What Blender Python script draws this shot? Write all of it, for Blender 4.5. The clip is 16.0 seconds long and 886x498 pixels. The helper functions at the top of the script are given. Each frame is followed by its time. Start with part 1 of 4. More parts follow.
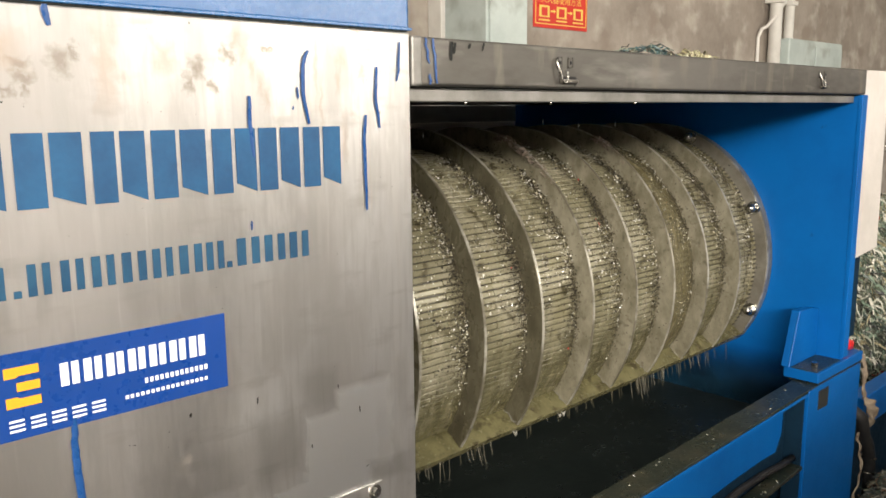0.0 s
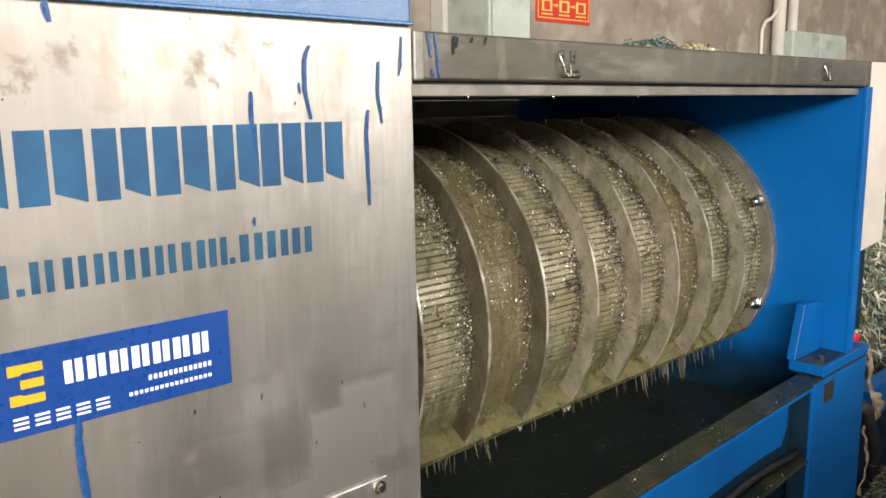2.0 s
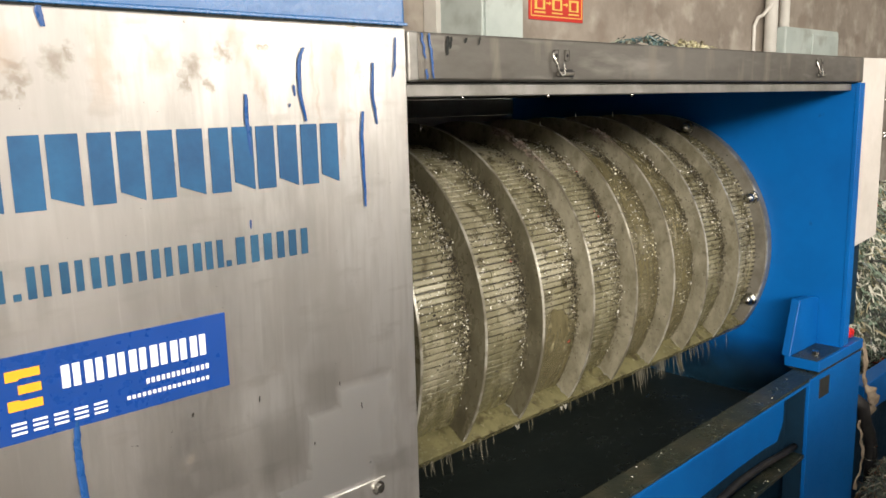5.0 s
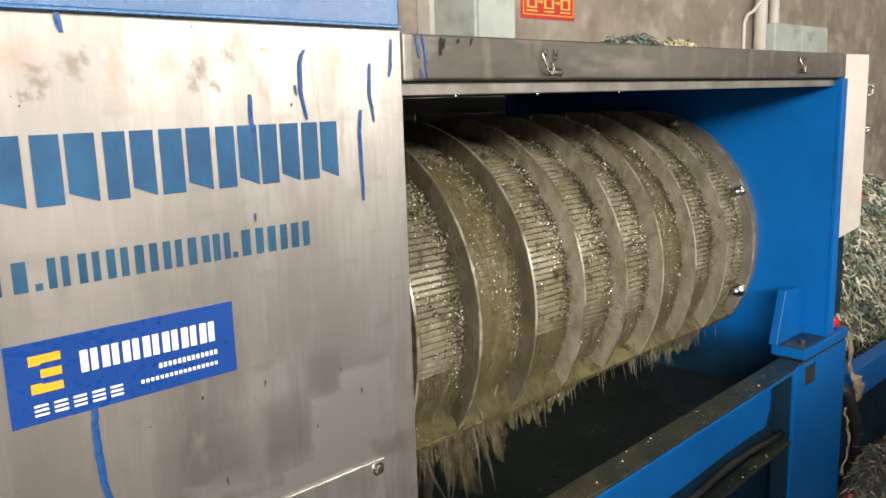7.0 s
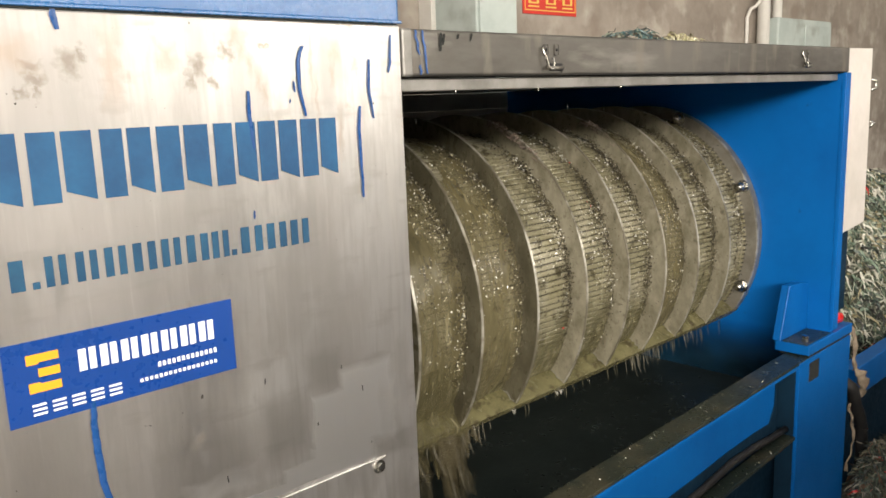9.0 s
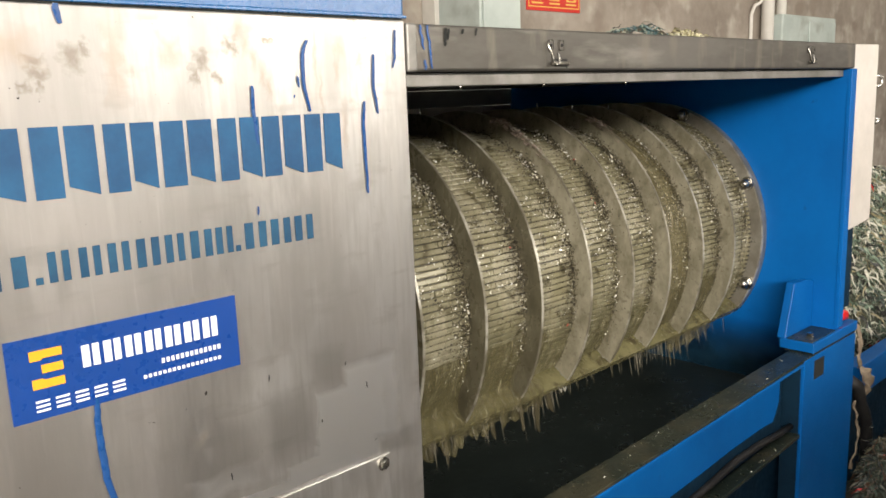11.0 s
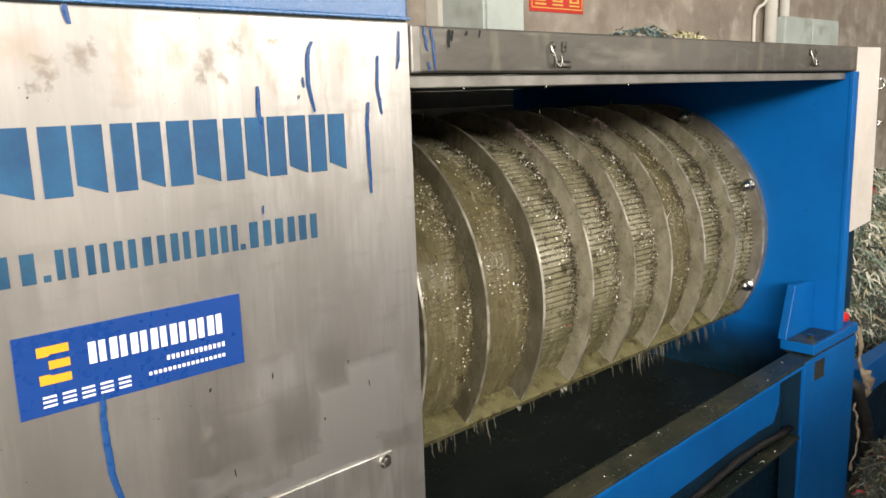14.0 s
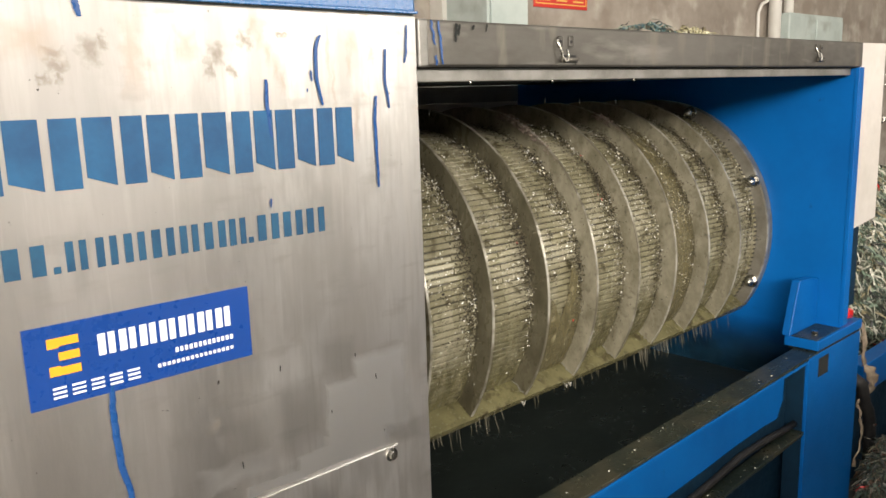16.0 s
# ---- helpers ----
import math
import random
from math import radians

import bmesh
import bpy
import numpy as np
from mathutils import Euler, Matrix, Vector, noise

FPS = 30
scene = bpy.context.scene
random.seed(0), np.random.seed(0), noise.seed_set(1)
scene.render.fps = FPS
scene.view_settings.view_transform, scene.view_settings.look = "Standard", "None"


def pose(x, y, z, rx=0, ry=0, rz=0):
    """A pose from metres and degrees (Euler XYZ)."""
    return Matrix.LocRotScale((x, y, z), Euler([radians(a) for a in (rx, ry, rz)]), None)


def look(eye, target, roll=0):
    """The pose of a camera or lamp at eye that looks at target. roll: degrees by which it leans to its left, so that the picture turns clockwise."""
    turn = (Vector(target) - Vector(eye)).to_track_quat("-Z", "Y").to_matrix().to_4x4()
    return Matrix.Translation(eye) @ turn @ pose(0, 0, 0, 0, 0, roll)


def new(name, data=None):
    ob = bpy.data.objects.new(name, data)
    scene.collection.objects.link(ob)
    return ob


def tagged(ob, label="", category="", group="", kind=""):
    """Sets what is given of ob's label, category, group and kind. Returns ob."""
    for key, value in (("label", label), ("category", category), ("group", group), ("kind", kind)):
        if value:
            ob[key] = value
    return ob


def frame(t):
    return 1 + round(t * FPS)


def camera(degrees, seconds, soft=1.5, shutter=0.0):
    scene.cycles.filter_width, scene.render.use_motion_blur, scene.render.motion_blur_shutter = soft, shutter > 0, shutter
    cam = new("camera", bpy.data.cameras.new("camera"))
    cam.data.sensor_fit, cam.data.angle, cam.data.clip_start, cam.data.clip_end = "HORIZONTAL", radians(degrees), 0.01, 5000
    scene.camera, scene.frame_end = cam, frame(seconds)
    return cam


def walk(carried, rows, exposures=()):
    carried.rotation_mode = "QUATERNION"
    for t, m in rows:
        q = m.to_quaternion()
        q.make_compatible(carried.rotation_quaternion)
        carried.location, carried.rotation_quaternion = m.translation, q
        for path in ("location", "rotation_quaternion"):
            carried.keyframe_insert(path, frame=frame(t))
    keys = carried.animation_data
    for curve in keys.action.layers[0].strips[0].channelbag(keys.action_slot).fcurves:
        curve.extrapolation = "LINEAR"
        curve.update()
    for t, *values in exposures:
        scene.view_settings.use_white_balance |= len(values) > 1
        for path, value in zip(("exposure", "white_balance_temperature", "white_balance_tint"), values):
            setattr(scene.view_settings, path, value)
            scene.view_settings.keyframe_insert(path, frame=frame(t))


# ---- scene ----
cam = camera(57.7, 16.0, 1.6)
PATH = [
    (0, (-0.81, -0.942, 1.483), (0.531, 0.503, 1.146), -0.5),
    (0.5, (-0.806, -0.944, 1.484), (0.536, 0.5, 1.148), -0.7),
    (1, (-0.808, -0.948, 1.485), (0.535, 0.495, 1.15), -1.0),
    (1.5, (-0.804, -0.948, 1.482), (0.536, 0.497, 1.142), -1.0),
    (2, (-0.807, -0.94, 1.482), (0.525, 0.51, 1.134), -0.9),
    (2.5, (-0.804, -0.933, 1.479), (0.525, 0.52, 1.127), -1.0),
    (3, (-0.799, -0.935, 1.478), (0.53, 0.517, 1.122), -1.1),
    (3.5, (-0.795, -0.936, 1.477), (0.535, 0.514, 1.119), -1.2),
    (4, (-0.794, -0.937, 1.479), (0.534, 0.514, 1.121), -1.2),
    (6.3, (-0.859, -0.968, 1.489), (0.5, 0.458, 1.145), -1.7),
    (6.5, (-0.865, -0.984, 1.486), (0.486, 0.448, 1.136), -1.7),
    (7, (-0.851, -0.986, 1.486), (0.497, 0.447, 1.128), -1.8),
    (7.5, (-0.846, -0.989, 1.486), (0.499, 0.446, 1.125), -2.0),
    (8, (-0.845, -0.986, 1.485), (0.499, 0.45, 1.122), -2.1),
    (8.5, (-0.844, -0.984, 1.485), (0.498, 0.454, 1.12), -2.1),
    (9, (-0.843, -0.984, 1.484), (0.498, 0.454, 1.119), -2.1),
    (11.5, (-0.841, -0.976, 1.481), (0.491, 0.468, 1.109), -2.1),
    (12, (-0.843, -0.977, 1.482), (0.486, 0.471, 1.112), -2.1),
    (12.5, (-0.845, -0.976, 1.482), (0.485, 0.471, 1.115), -1.9),
    (13, (-0.848, -0.978, 1.483), (0.484, 0.468, 1.116), -1.7),
    (13.5, (-0.849, -0.98, 1.482), (0.483, 0.466, 1.112), -1.7),
    (14, (-0.849, -0.984, 1.483), (0.483, 0.461, 1.112), -1.8),
    (14.5, (-0.851, -0.983, 1.483), (0.479, 0.464, 1.113), -1.8),
    (15, (-0.857, -0.981, 1.483), (0.471, 0.468, 1.113), -1.7),
    (15.5, (-0.857, -0.979, 1.48), (0.47, 0.47, 1.106), -1.7),
    (16, (-0.857, -0.981, 1.479), (0.471, 0.467, 1.1), -1.7),
]
walk(cam, [(t, look(e, g, r)) for t, e, g, r in PATH])

# ---- world, light, exposure ----
world = bpy.data.worlds.new("hall_world")
scene.world = world
world.use_nodes = True
wn = world.node_tree.nodes
sky = wn.new("ShaderNodeTexSky")
sky.sky_type = "NISHITA"
sky.sun_disc = False
sky.sun_elevation = radians(38)
sky.sun_rotation = radians(180)
wn["Background"].inputs[1].default_value = 0.12
world.node_tree.links.new(sky.outputs[0], wn["Background"].inputs[0])


def area_light(name, at, target, sx, sy, power, color):
    d = bpy.data.lights.new(name, "AREA")
    d.shape, d.size, d.size_y, d.energy, d.color = "RECTANGLE", sx, sy, power, color
    ob = new(name, d)
    ob.matrix_world = look(at, target)
    return ob


area_light("high_window_daylight", (-4.6, -6.9, 3.55), (-1.0, 0, 1.2), 4.4, 1.2, 1080, (1.0, 0.91, 0.80))
area_light("side_window_daylight", (-6.9, -4.4, 3.5), (0.5, 0, 1.2), 3.4, 1.2, 440, (1.0, 0.92, 0.83))
area_light("wide_window_daylight", (5.0, -6.9, 2.95), (2.0, 0, 1.2), 8.0, 1.6, 330, (1.0, 0.905, 0.79))
# added fill lamp under the closed roof, which has no skylight
area_light("added_ceiling_fill", (0.6, -2.6, 5.72), (0.6, -2.6, 0), 9.0, 1.6, 120, (1.0, 0.95, 0.89))
scene.view_settings.exposure = 0.0


# ---- materials ----
def mat(name, base, alt=None, rough=0.5, metal=0.0, scale=6.0, fine=60.0, bump=0.1, rough_var=0.15,
        stretch=(1, 1, 1), ramp=(0.4, 0.65), spec=0.5, bump_dist=0.01, coat=0.0, placed=False):
    m = bpy.data.materials.new(name)
    m.use_nodes = True
    nt = m.node_tree
    n, l = nt.nodes, nt.links
    b = n["Principled BSDF"]
    b.inputs["Metallic"].default_value = metal
    b.inputs["Specular IOR Level"].default_value = spec
    b.inputs["Coat Weight"].default_value = coat
    b.inputs["Coat Roughness"].default_value = 0.12
    tc = n.new("ShaderNodeTexCoord")
    mp = n.new("ShaderNodeMapping")
    mp.inputs["Scale"].default_value = stretch
    l.new(n.new("ShaderNodeNewGeometry").outputs["Position"] if placed else tc.outputs["Object"], mp.inputs[0])
    big = n.new("ShaderNodeTexNoise")
    big.inputs["Scale"].default_value, big.inputs["Detail"].default_value = scale, 6
    big.inputs["Roughness"].default_value = 0.65
    l.new(mp.outputs[0], big.inputs["Vector"])
    small = n.new("ShaderNodeTexNoise")
    small.inputs["Scale"].default_value, small.inputs["Detail"].default_value = fine, 4
    l.new(mp.outputs[0], small.inputs["Vector"])
    cr = n.new("ShaderNodeValToRGB")
    cr.color_ramp.elements[0].position, cr.color_ramp.elements[1].position = ramp
    cr.color_ramp.elements[0].color = (*base, 1)
    cr.color_ramp.elements[1].color = (*(alt or base), 1)
    l.new(big.outputs[0], cr.inputs[0])
    l.new(cr.outputs[0], b.inputs["Base Color"])
    mr = n.new("ShaderNodeMapRange")
    mr.inputs[3].default_value, mr.inputs[4].default_value = max(0.02, rough - rough_var), min(1, rough + rough_var)
    mix = n.new("ShaderNodeMath")
    mix.operation = "ADD"
    l.new(big.outputs[0], mix.inputs[0])
    l.new(small.outputs[0], mix.inputs[1])
    half = n.new("ShaderNodeMath")
    half.operation = "MULTIPLY"
    half.inputs[1].default_value = 0.5
    l.new(mix.outputs[0], half.inputs[0])
    mr.inputs[1].default_value, mr.inputs[2].default_value = 0.3, 0.7
    l.new(half.outputs[0], mr.inputs[0])
    l.new(mr.outputs[0], b.inputs["Roughness"])
    bp = n.new("ShaderNodeBump")
    bp.inputs["Strength"].default_value, bp.inputs["Distance"].default_value = bump, bump_dist
    l.new(half.outputs[0], bp.inputs["Height"])
    l.new(bp.outputs[0], b.inputs["Normal"])
    return m


def add_spots(m, color, scale, lo, hi, stretch=(1, 1, 1), rough=None, placed=False):
    """A second layer of stains over a material."""
    nt = m.node_tree
    n, l = nt.nodes, nt.links
    b = n["Principled BSDF"]
    tc = n.new("ShaderNodeTexCoord")
    mp = n.new("ShaderNodeMapping")
    mp.inputs["Scale"].default_value = stretch
    mp.inputs["Location"].default_value = (3.7 * scale, 1.3, 8.1)
    l.new(n.new("ShaderNodeNewGeometry").outputs["Position"] if placed else tc.outputs["Object"], mp.inputs[0])
    t = n.new("ShaderNodeTexNoise")
    t.inputs["Scale"].default_value, t.inputs["Detail"].default_value = scale, 5
    l.new(mp.outputs[0], t.inputs["Vector"])
    f = n.new("ShaderNodeMapRange")
    f.inputs[1].default_value, f.inputs[2].default_value = lo, hi
    l.new(t.outputs[0], f.inputs[0])
    x = n.new("ShaderNodeMix")
    x.data_type = "RGBA"
    old = b.inputs["Base Color"].links[0].from_socket
    l.new(f.outputs[0], x.inputs[0])
    l.new(old, x.inputs[6])
    x.inputs[7].default_value = (*color, 1)
    l.new(x.outputs[2], b.inputs["Base Color"])
    if rough is not None:
        y = n.new("ShaderNodeMix")
        old = b.inputs["Roughness"].links[0].from_socket
        l.new(f.outputs[0], y.inputs[0])
        l.new(old, y.inputs[2])
        y.inputs[3].default_value = rough
        l.new(y.outputs[0], b.inputs["Roughness"])
    return m


def add_patch(m, color, blobs, rough, amount=0.8, ragged=0.07, scale=9.0, soft=(1.15, 0.6)):
    """Patches on an upright sheet, painted reflections as well as stains: x, z, half width, half height each."""
    nt = m.node_tree
    n, l = nt.nodes, nt.links
    b = n["Principled BSDF"]

    def math_node(op, p, q=None):
        k = n.new("ShaderNodeMath")
        k.operation = op
        for i, v in enumerate((p, q)):
            if isinstance(v, (int, float)):
                k.inputs[i].default_value = v
            elif v is not None:
                l.new(v, k.inputs[i])
        return k.outputs[0]
    tc = n.new("ShaderNodeTexCoord")
    t = n.new("ShaderNodeTexNoise")
    t.inputs["Scale"].default_value, t.inputs["Detail"].default_value = scale, 4
    l.new(tc.outputs["Object"], t.inputs["Vector"])
    off = n.new("ShaderNodeVectorMath")
    off.operation = "MULTIPLY_ADD"
    off.inputs[1].default_value = (ragged * 2,) * 3
    l.new(t.outputs["Color"], off.inputs[0])
    l.new(tc.outputs["Object"], off.inputs[2])
    sep = n.new("ShaderNodeSeparateXYZ")
    l.new(off.outputs[0], sep.inputs[0])
    total = None
    for x, z, w, h in blobs:
        dx = math_node("DIVIDE", math_node("ABSOLUTE", math_node("SUBTRACT", sep.outputs[0], x + ragged)), w)
        dz = math_node("DIVIDE", math_node("ABSOLUTE", math_node("SUBTRACT", sep.outputs[2], z + ragged)), h)
        f = n.new("ShaderNodeMapRange")
        f.inputs[1].default_value, f.inputs[2].default_value = soft
        l.new(math_node("MAXIMUM", dx, dz), f.inputs[0])
        total = f.outputs[0] if total is None else math_node("MAXIMUM", total, f.outputs[0])
    total = math_node("MULTIPLY", total, amount)
    for socket, kind, value in (("Base Color", "RGBA", (*color, 1)), ("Roughness", "FLOAT", rough)):
        x = n.new("ShaderNodeMix")
        x.data_type = kind
        a, c, o = (6, 7, 2) if kind == "RGBA" else (2, 3, 0)
        old = b.inputs[socket].links[0].from_socket
        l.new(total, x.inputs[0])
        l.new(old, x.inputs[a])
        x.inputs[c].default_value = value
        l.new(x.outputs[o], b.inputs[socket])
    return m


def speckled(name, colors, rough=0.35, spec=0.6):
    """Every loose flake takes one of the colours."""
    m = bpy.data.materials.new(name)
    m.use_nodes = True
    n, l = m.node_tree.nodes, m.node_tree.links
    g = n.new("ShaderNodeNewGeometry")
    cr = n.new("ShaderNodeValToRGB")
    cr.color_ramp.interpolation = "CONSTANT"
    e = cr.color_ramp.elements
    while len(e) < len(colors):
        e.new(0.5)
    for i, c in enumerate(colors):
        e[i].position, e[i].color = i / len(colors), (*c, 1)
    l.new(g.outputs["Random Per Island"], cr.inputs[0])
    b = n["Principled BSDF"]
    l.new(cr.outputs[0], b.inputs["Base Color"])
    b.inputs["Roughness"].default_value = rough
    b.inputs["Specular IOR Level"].default_value = spec
    return m


def watery(name, color, lo, hi, scale, clear_lo=0.1, clear_hi=0.9, stretch=(1, 1, 1), rough=0.12, thins=None):
    """Murky water: partly see-through by noise, glossy."""
    m = mat(name, color, tuple(c * 0.46 for c in color), rough, 0.0, scale, scale * 3, 0.6, 0.08, stretch, ramp=(0.38, 0.66), bump_dist=0.008)
    n, l = m.node_tree.nodes, m.node_tree.links
    b = n["Principled BSDF"]
    b.inputs["IOR"].default_value = 1.33
    tc = n.new("ShaderNodeTexCoord")
    mp = n.new("ShaderNodeMapping")
    mp.inputs["Scale"].default_value = stretch
    l.new(tc.outputs["Object"], mp.inputs[0])
    t = n.new("ShaderNodeTexNoise")
    t.inputs["Scale"].default_value, t.inputs["Detail"].default_value = scale, 4
    l.new(mp.outputs[0], t.inputs["Vector"])
    f = n.new("ShaderNodeMapRange")
    f.inputs[1].default_value, f.inputs[2].default_value = lo, hi
    f.inputs[3].default_value, f.inputs[4].default_value = clear_lo, clear_hi
    l.new(t.outputs[0], f.inputs[0])
    l.new(f.outputs[0], b.inputs["Alpha"])
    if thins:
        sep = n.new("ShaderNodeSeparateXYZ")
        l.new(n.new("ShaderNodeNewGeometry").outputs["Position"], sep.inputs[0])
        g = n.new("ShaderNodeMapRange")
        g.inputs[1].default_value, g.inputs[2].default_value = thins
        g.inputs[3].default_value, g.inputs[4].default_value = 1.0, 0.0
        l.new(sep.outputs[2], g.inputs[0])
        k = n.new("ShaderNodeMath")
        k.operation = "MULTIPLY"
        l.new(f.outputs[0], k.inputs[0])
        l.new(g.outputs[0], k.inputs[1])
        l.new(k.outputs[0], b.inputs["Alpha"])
    return m


STEEL = mat("brushed_steel", (0.67, 0.65, 0.625), (0.54, 0.52, 0.492), 0.34, 1.0, 2.6, 44, 0.18, 0.07, (1, 1, 0.35), bump_dist=0.008)
add_spots(STEEL, (0.51, 0.493, 0.47), 6, 0.47, 0.53, (1.5, 1, 0.6), rough=0.36)
add_spots(STEEL, (0.44, 0.385, 0.325), 21, 0.66, 0.78, rough=0.55)
add_spots(STEEL, (0.43, 0.412, 0.39), 5, 0.48, 0.66, (2.2, 1, 0.25), rough=0.44)
add_spots(STEEL, (0.66, 0.65, 0.63), 3.4, 0.54, 0.61, (1, 1, 0.8), rough=0.46)
add_spots(STEEL, (0.50, 0.48, 0.46), 2.2, 0.48, 0.70, (1.6, 1, 0.5), rough=0.5)
add_spots(STEEL, (0.46, 0.445, 0.42), 30, 0.50, 0.80, (1.4, 1, 0.4), rough=0.40)
add_spots(STEEL, (0.05, 0.045, 0.04), 95, 0.735, 0.76, rough=0.6)
# broad light and dark reflections of the hall, painted into the steel colour
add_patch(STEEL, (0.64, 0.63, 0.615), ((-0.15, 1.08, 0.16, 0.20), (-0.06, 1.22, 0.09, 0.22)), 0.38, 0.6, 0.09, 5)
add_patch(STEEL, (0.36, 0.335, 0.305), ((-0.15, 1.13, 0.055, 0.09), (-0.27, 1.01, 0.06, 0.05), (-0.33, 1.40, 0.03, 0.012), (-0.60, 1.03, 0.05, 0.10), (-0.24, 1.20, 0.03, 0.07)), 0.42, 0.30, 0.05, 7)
add_spots(STEEL, (0.63, 0.61, 0.58), 26, 0.56, 0.80, (1, 1, 0.10), rough=0.38)
add_spots(STEEL, (0.44, 0.42, 0.395), 34, 0.58, 0.78, (0.3, 1, 1), rough=0.40)
add_spots(STEEL, (0.46, 0.44, 0.415), 150, 0.50, 0.95, (1, 1, 0.06), rough=0.40)
add_spots(STEEL, (0.70, 0.69, 0.67), 110, 0.60, 1.05, (1, 1, 0.05), rough=0.34)
add_spots(STEEL, (0.46, 0.445, 0.42), 13, 0.52, 0.74, (1.5, 1, 0.45), rough=0.43)
# painted reflection: stepped bright shape, its paler fringe and the dark parts beside it
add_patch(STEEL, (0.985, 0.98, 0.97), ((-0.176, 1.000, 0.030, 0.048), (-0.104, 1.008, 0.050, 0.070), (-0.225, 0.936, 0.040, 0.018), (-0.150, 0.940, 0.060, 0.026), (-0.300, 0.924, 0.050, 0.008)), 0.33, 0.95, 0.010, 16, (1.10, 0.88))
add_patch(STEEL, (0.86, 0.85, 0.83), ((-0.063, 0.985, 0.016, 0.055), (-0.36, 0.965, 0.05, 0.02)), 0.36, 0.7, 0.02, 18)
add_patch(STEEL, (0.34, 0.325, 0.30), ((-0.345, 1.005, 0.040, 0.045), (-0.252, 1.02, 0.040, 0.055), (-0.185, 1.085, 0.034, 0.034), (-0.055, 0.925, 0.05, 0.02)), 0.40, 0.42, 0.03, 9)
add_patch(STEEL, (0.25, 0.205, 0.155), ((-0.545, 1.536, 0.010, 0.007), (-0.543, 1.523, 0.011, 0.006), (-0.540, 1.510, 0.004, 0.010), (-0.558, 1.508, 0.006, 0.006), (-0.504, 1.541, 0.011, 0.014), (-0.489, 1.552, 0.005, 0.009),
                                       (-0.344, 1.538, 0.010, 0.012), (-0.355, 1.520, 0.006, 0.012), (-0.302, 1.557, 0.009, 0.010), (-0.324, 1.515, 0.006, 0.007), (-0.246, 1.565, 0.016, 0.005)), 0.5, 0.60, 0.015, 95, (1.35, 0.25))
add_patch(STEEL, (0.47, 0.37, 0.29), ((-0.386, 1.550, 0.014, 0.020), (-0.455, 1.540, 0.012, 0.050), (-0.570, 1.552, 0.03, 0.020), (-0.129, 1.559, 0.012, 0.015), (-0.081, 1.571, 0.013, 0.007), (-0.094, 1.542, 0.005, 0.014)), 0.45, 0.55, 0.016, 60, (1.35, 0.2))
add_patch(STEEL, (0.43, 0.35, 0.28), ((-0.288, 1.580, 0.006, 0.014), (-0.279, 1.560, 0.006, 0.014), (-0.268, 1.540, 0.006, 0.014), (-0.257, 1.520, 0.005, 0.014), (-0.247, 1.500, 0.004, 0.014),
                                       (-0.170, 1.545, 0.003, 0.050), (-0.163, 1.495, 0.003, 0.035), (-0.134, 1.525, 0.004, 0.018), (-0.125, 1.445, 0.005, 0.035)), 0.45, 0.55, 0.008, 60, (1.4, 0.2))
STEEL_PALE = mat("pale_dull_steel", (0.84, 0.79, 0.74), (0.70, 0.66, 0.61), 0.5, 0.5, 3, 40, 0.1)
STEEL_LID = mat("lid_steel", (0.150, 0.142, 0.128), (0.096, 0.090, 0.080), 0.50, 0.8, 4.0, 40, 0.08, 0.10, (0.5, 1, 1.5), bump_dist=0.004)
add_spots(STEEL_LID, (0.22, 0.21, 0.19), 9, 0.54, 0.66, (0.4, 1, 2), rough=0.4)
add_spots(STEEL_LID, (0.22, 0.20, 0.17), 11, 0.54, 0.70, (1.6, 1, 0.4), rough=0.55)
add_spots(STEEL_LID, (0.16, 0.14, 0.12), 14, 0.66, 0.82, rough=0.6)
STEEL_LIP = mat("lip_steel", (0.27, 0.262, 0.245), (0.165, 0.16, 0.145), 0.45, 0.5, 8, 50, 0.1)
STEEL_RING = mat("ring_steel", (0.128, 0.118, 0.078), (0.062, 0.055, 0.034), 0.30, 0.2, 16, 60, 0.2, 0.14, (1, 1, 0.5), ramp=(0.36, 0.64), bump_dist=0.004, placed=True)
RING_PALE = mat("ring_steel_pale", (0.265, 0.246, 0.182), (0.140, 0.127, 0.084), 0.42, 0.1, 22, 70, 0.2, 0.1, (1, 1, 0.6), ramp=(0.36, 0.64), bump_dist=0.004, placed=True)
add_spots(RING_PALE, (0.10, 0.088, 0.058), 50, 0.58, 0.74, placed=True)
add_spots(STEEL_RING, (0.10, 0.088, 0.056), 44, 0.56, 0.72, rough=0.22, placed=True)
STEEL_FLANGE = mat("flange_steel", (0.36, 0.34, 0.295), (0.23, 0.213, 0.175), 0.36, 0.7, 9, 60, 0.1, placed=True)
STEEL_BRIGHT = mat("bright_steel", (0.50, 0.49, 0.46), (0.36, 0.35, 0.32), 0.24, 1.0, 30, 90, 0.05, 0.06)
EDGE = mat("worn_bright_edge", (0.47, 0.45, 0.39), (0.17, 0.155, 0.115), 0.36, 0.4, 9, 80, 0.1, ramp=(0.40, 0.56), placed=True)
BAR = mat("screen_bar_steel", (0.33, 0.308, 0.225), (0.19, 0.174, 0.098), 0.34, 0.15, 9, 70, 0.3, 0.12, bump_dist=0.003, placed=True)
add_spots(BAR, (0.215, 0.20, 0.128), 5.5, 0.44, 0.60, rough=0.22, placed=True)
add_spots(BAR, (0.075, 0.065, 0.035), 22, 0.55, 0.68, rough=0.25, placed=True)
SHELF = mat("murky_wet_steel", (0.165, 0.152, 0.075), (0.095, 0.087, 0.042), 0.24, 0.1, 22, 90, 0.35, 0.1, bump_dist=0.004)
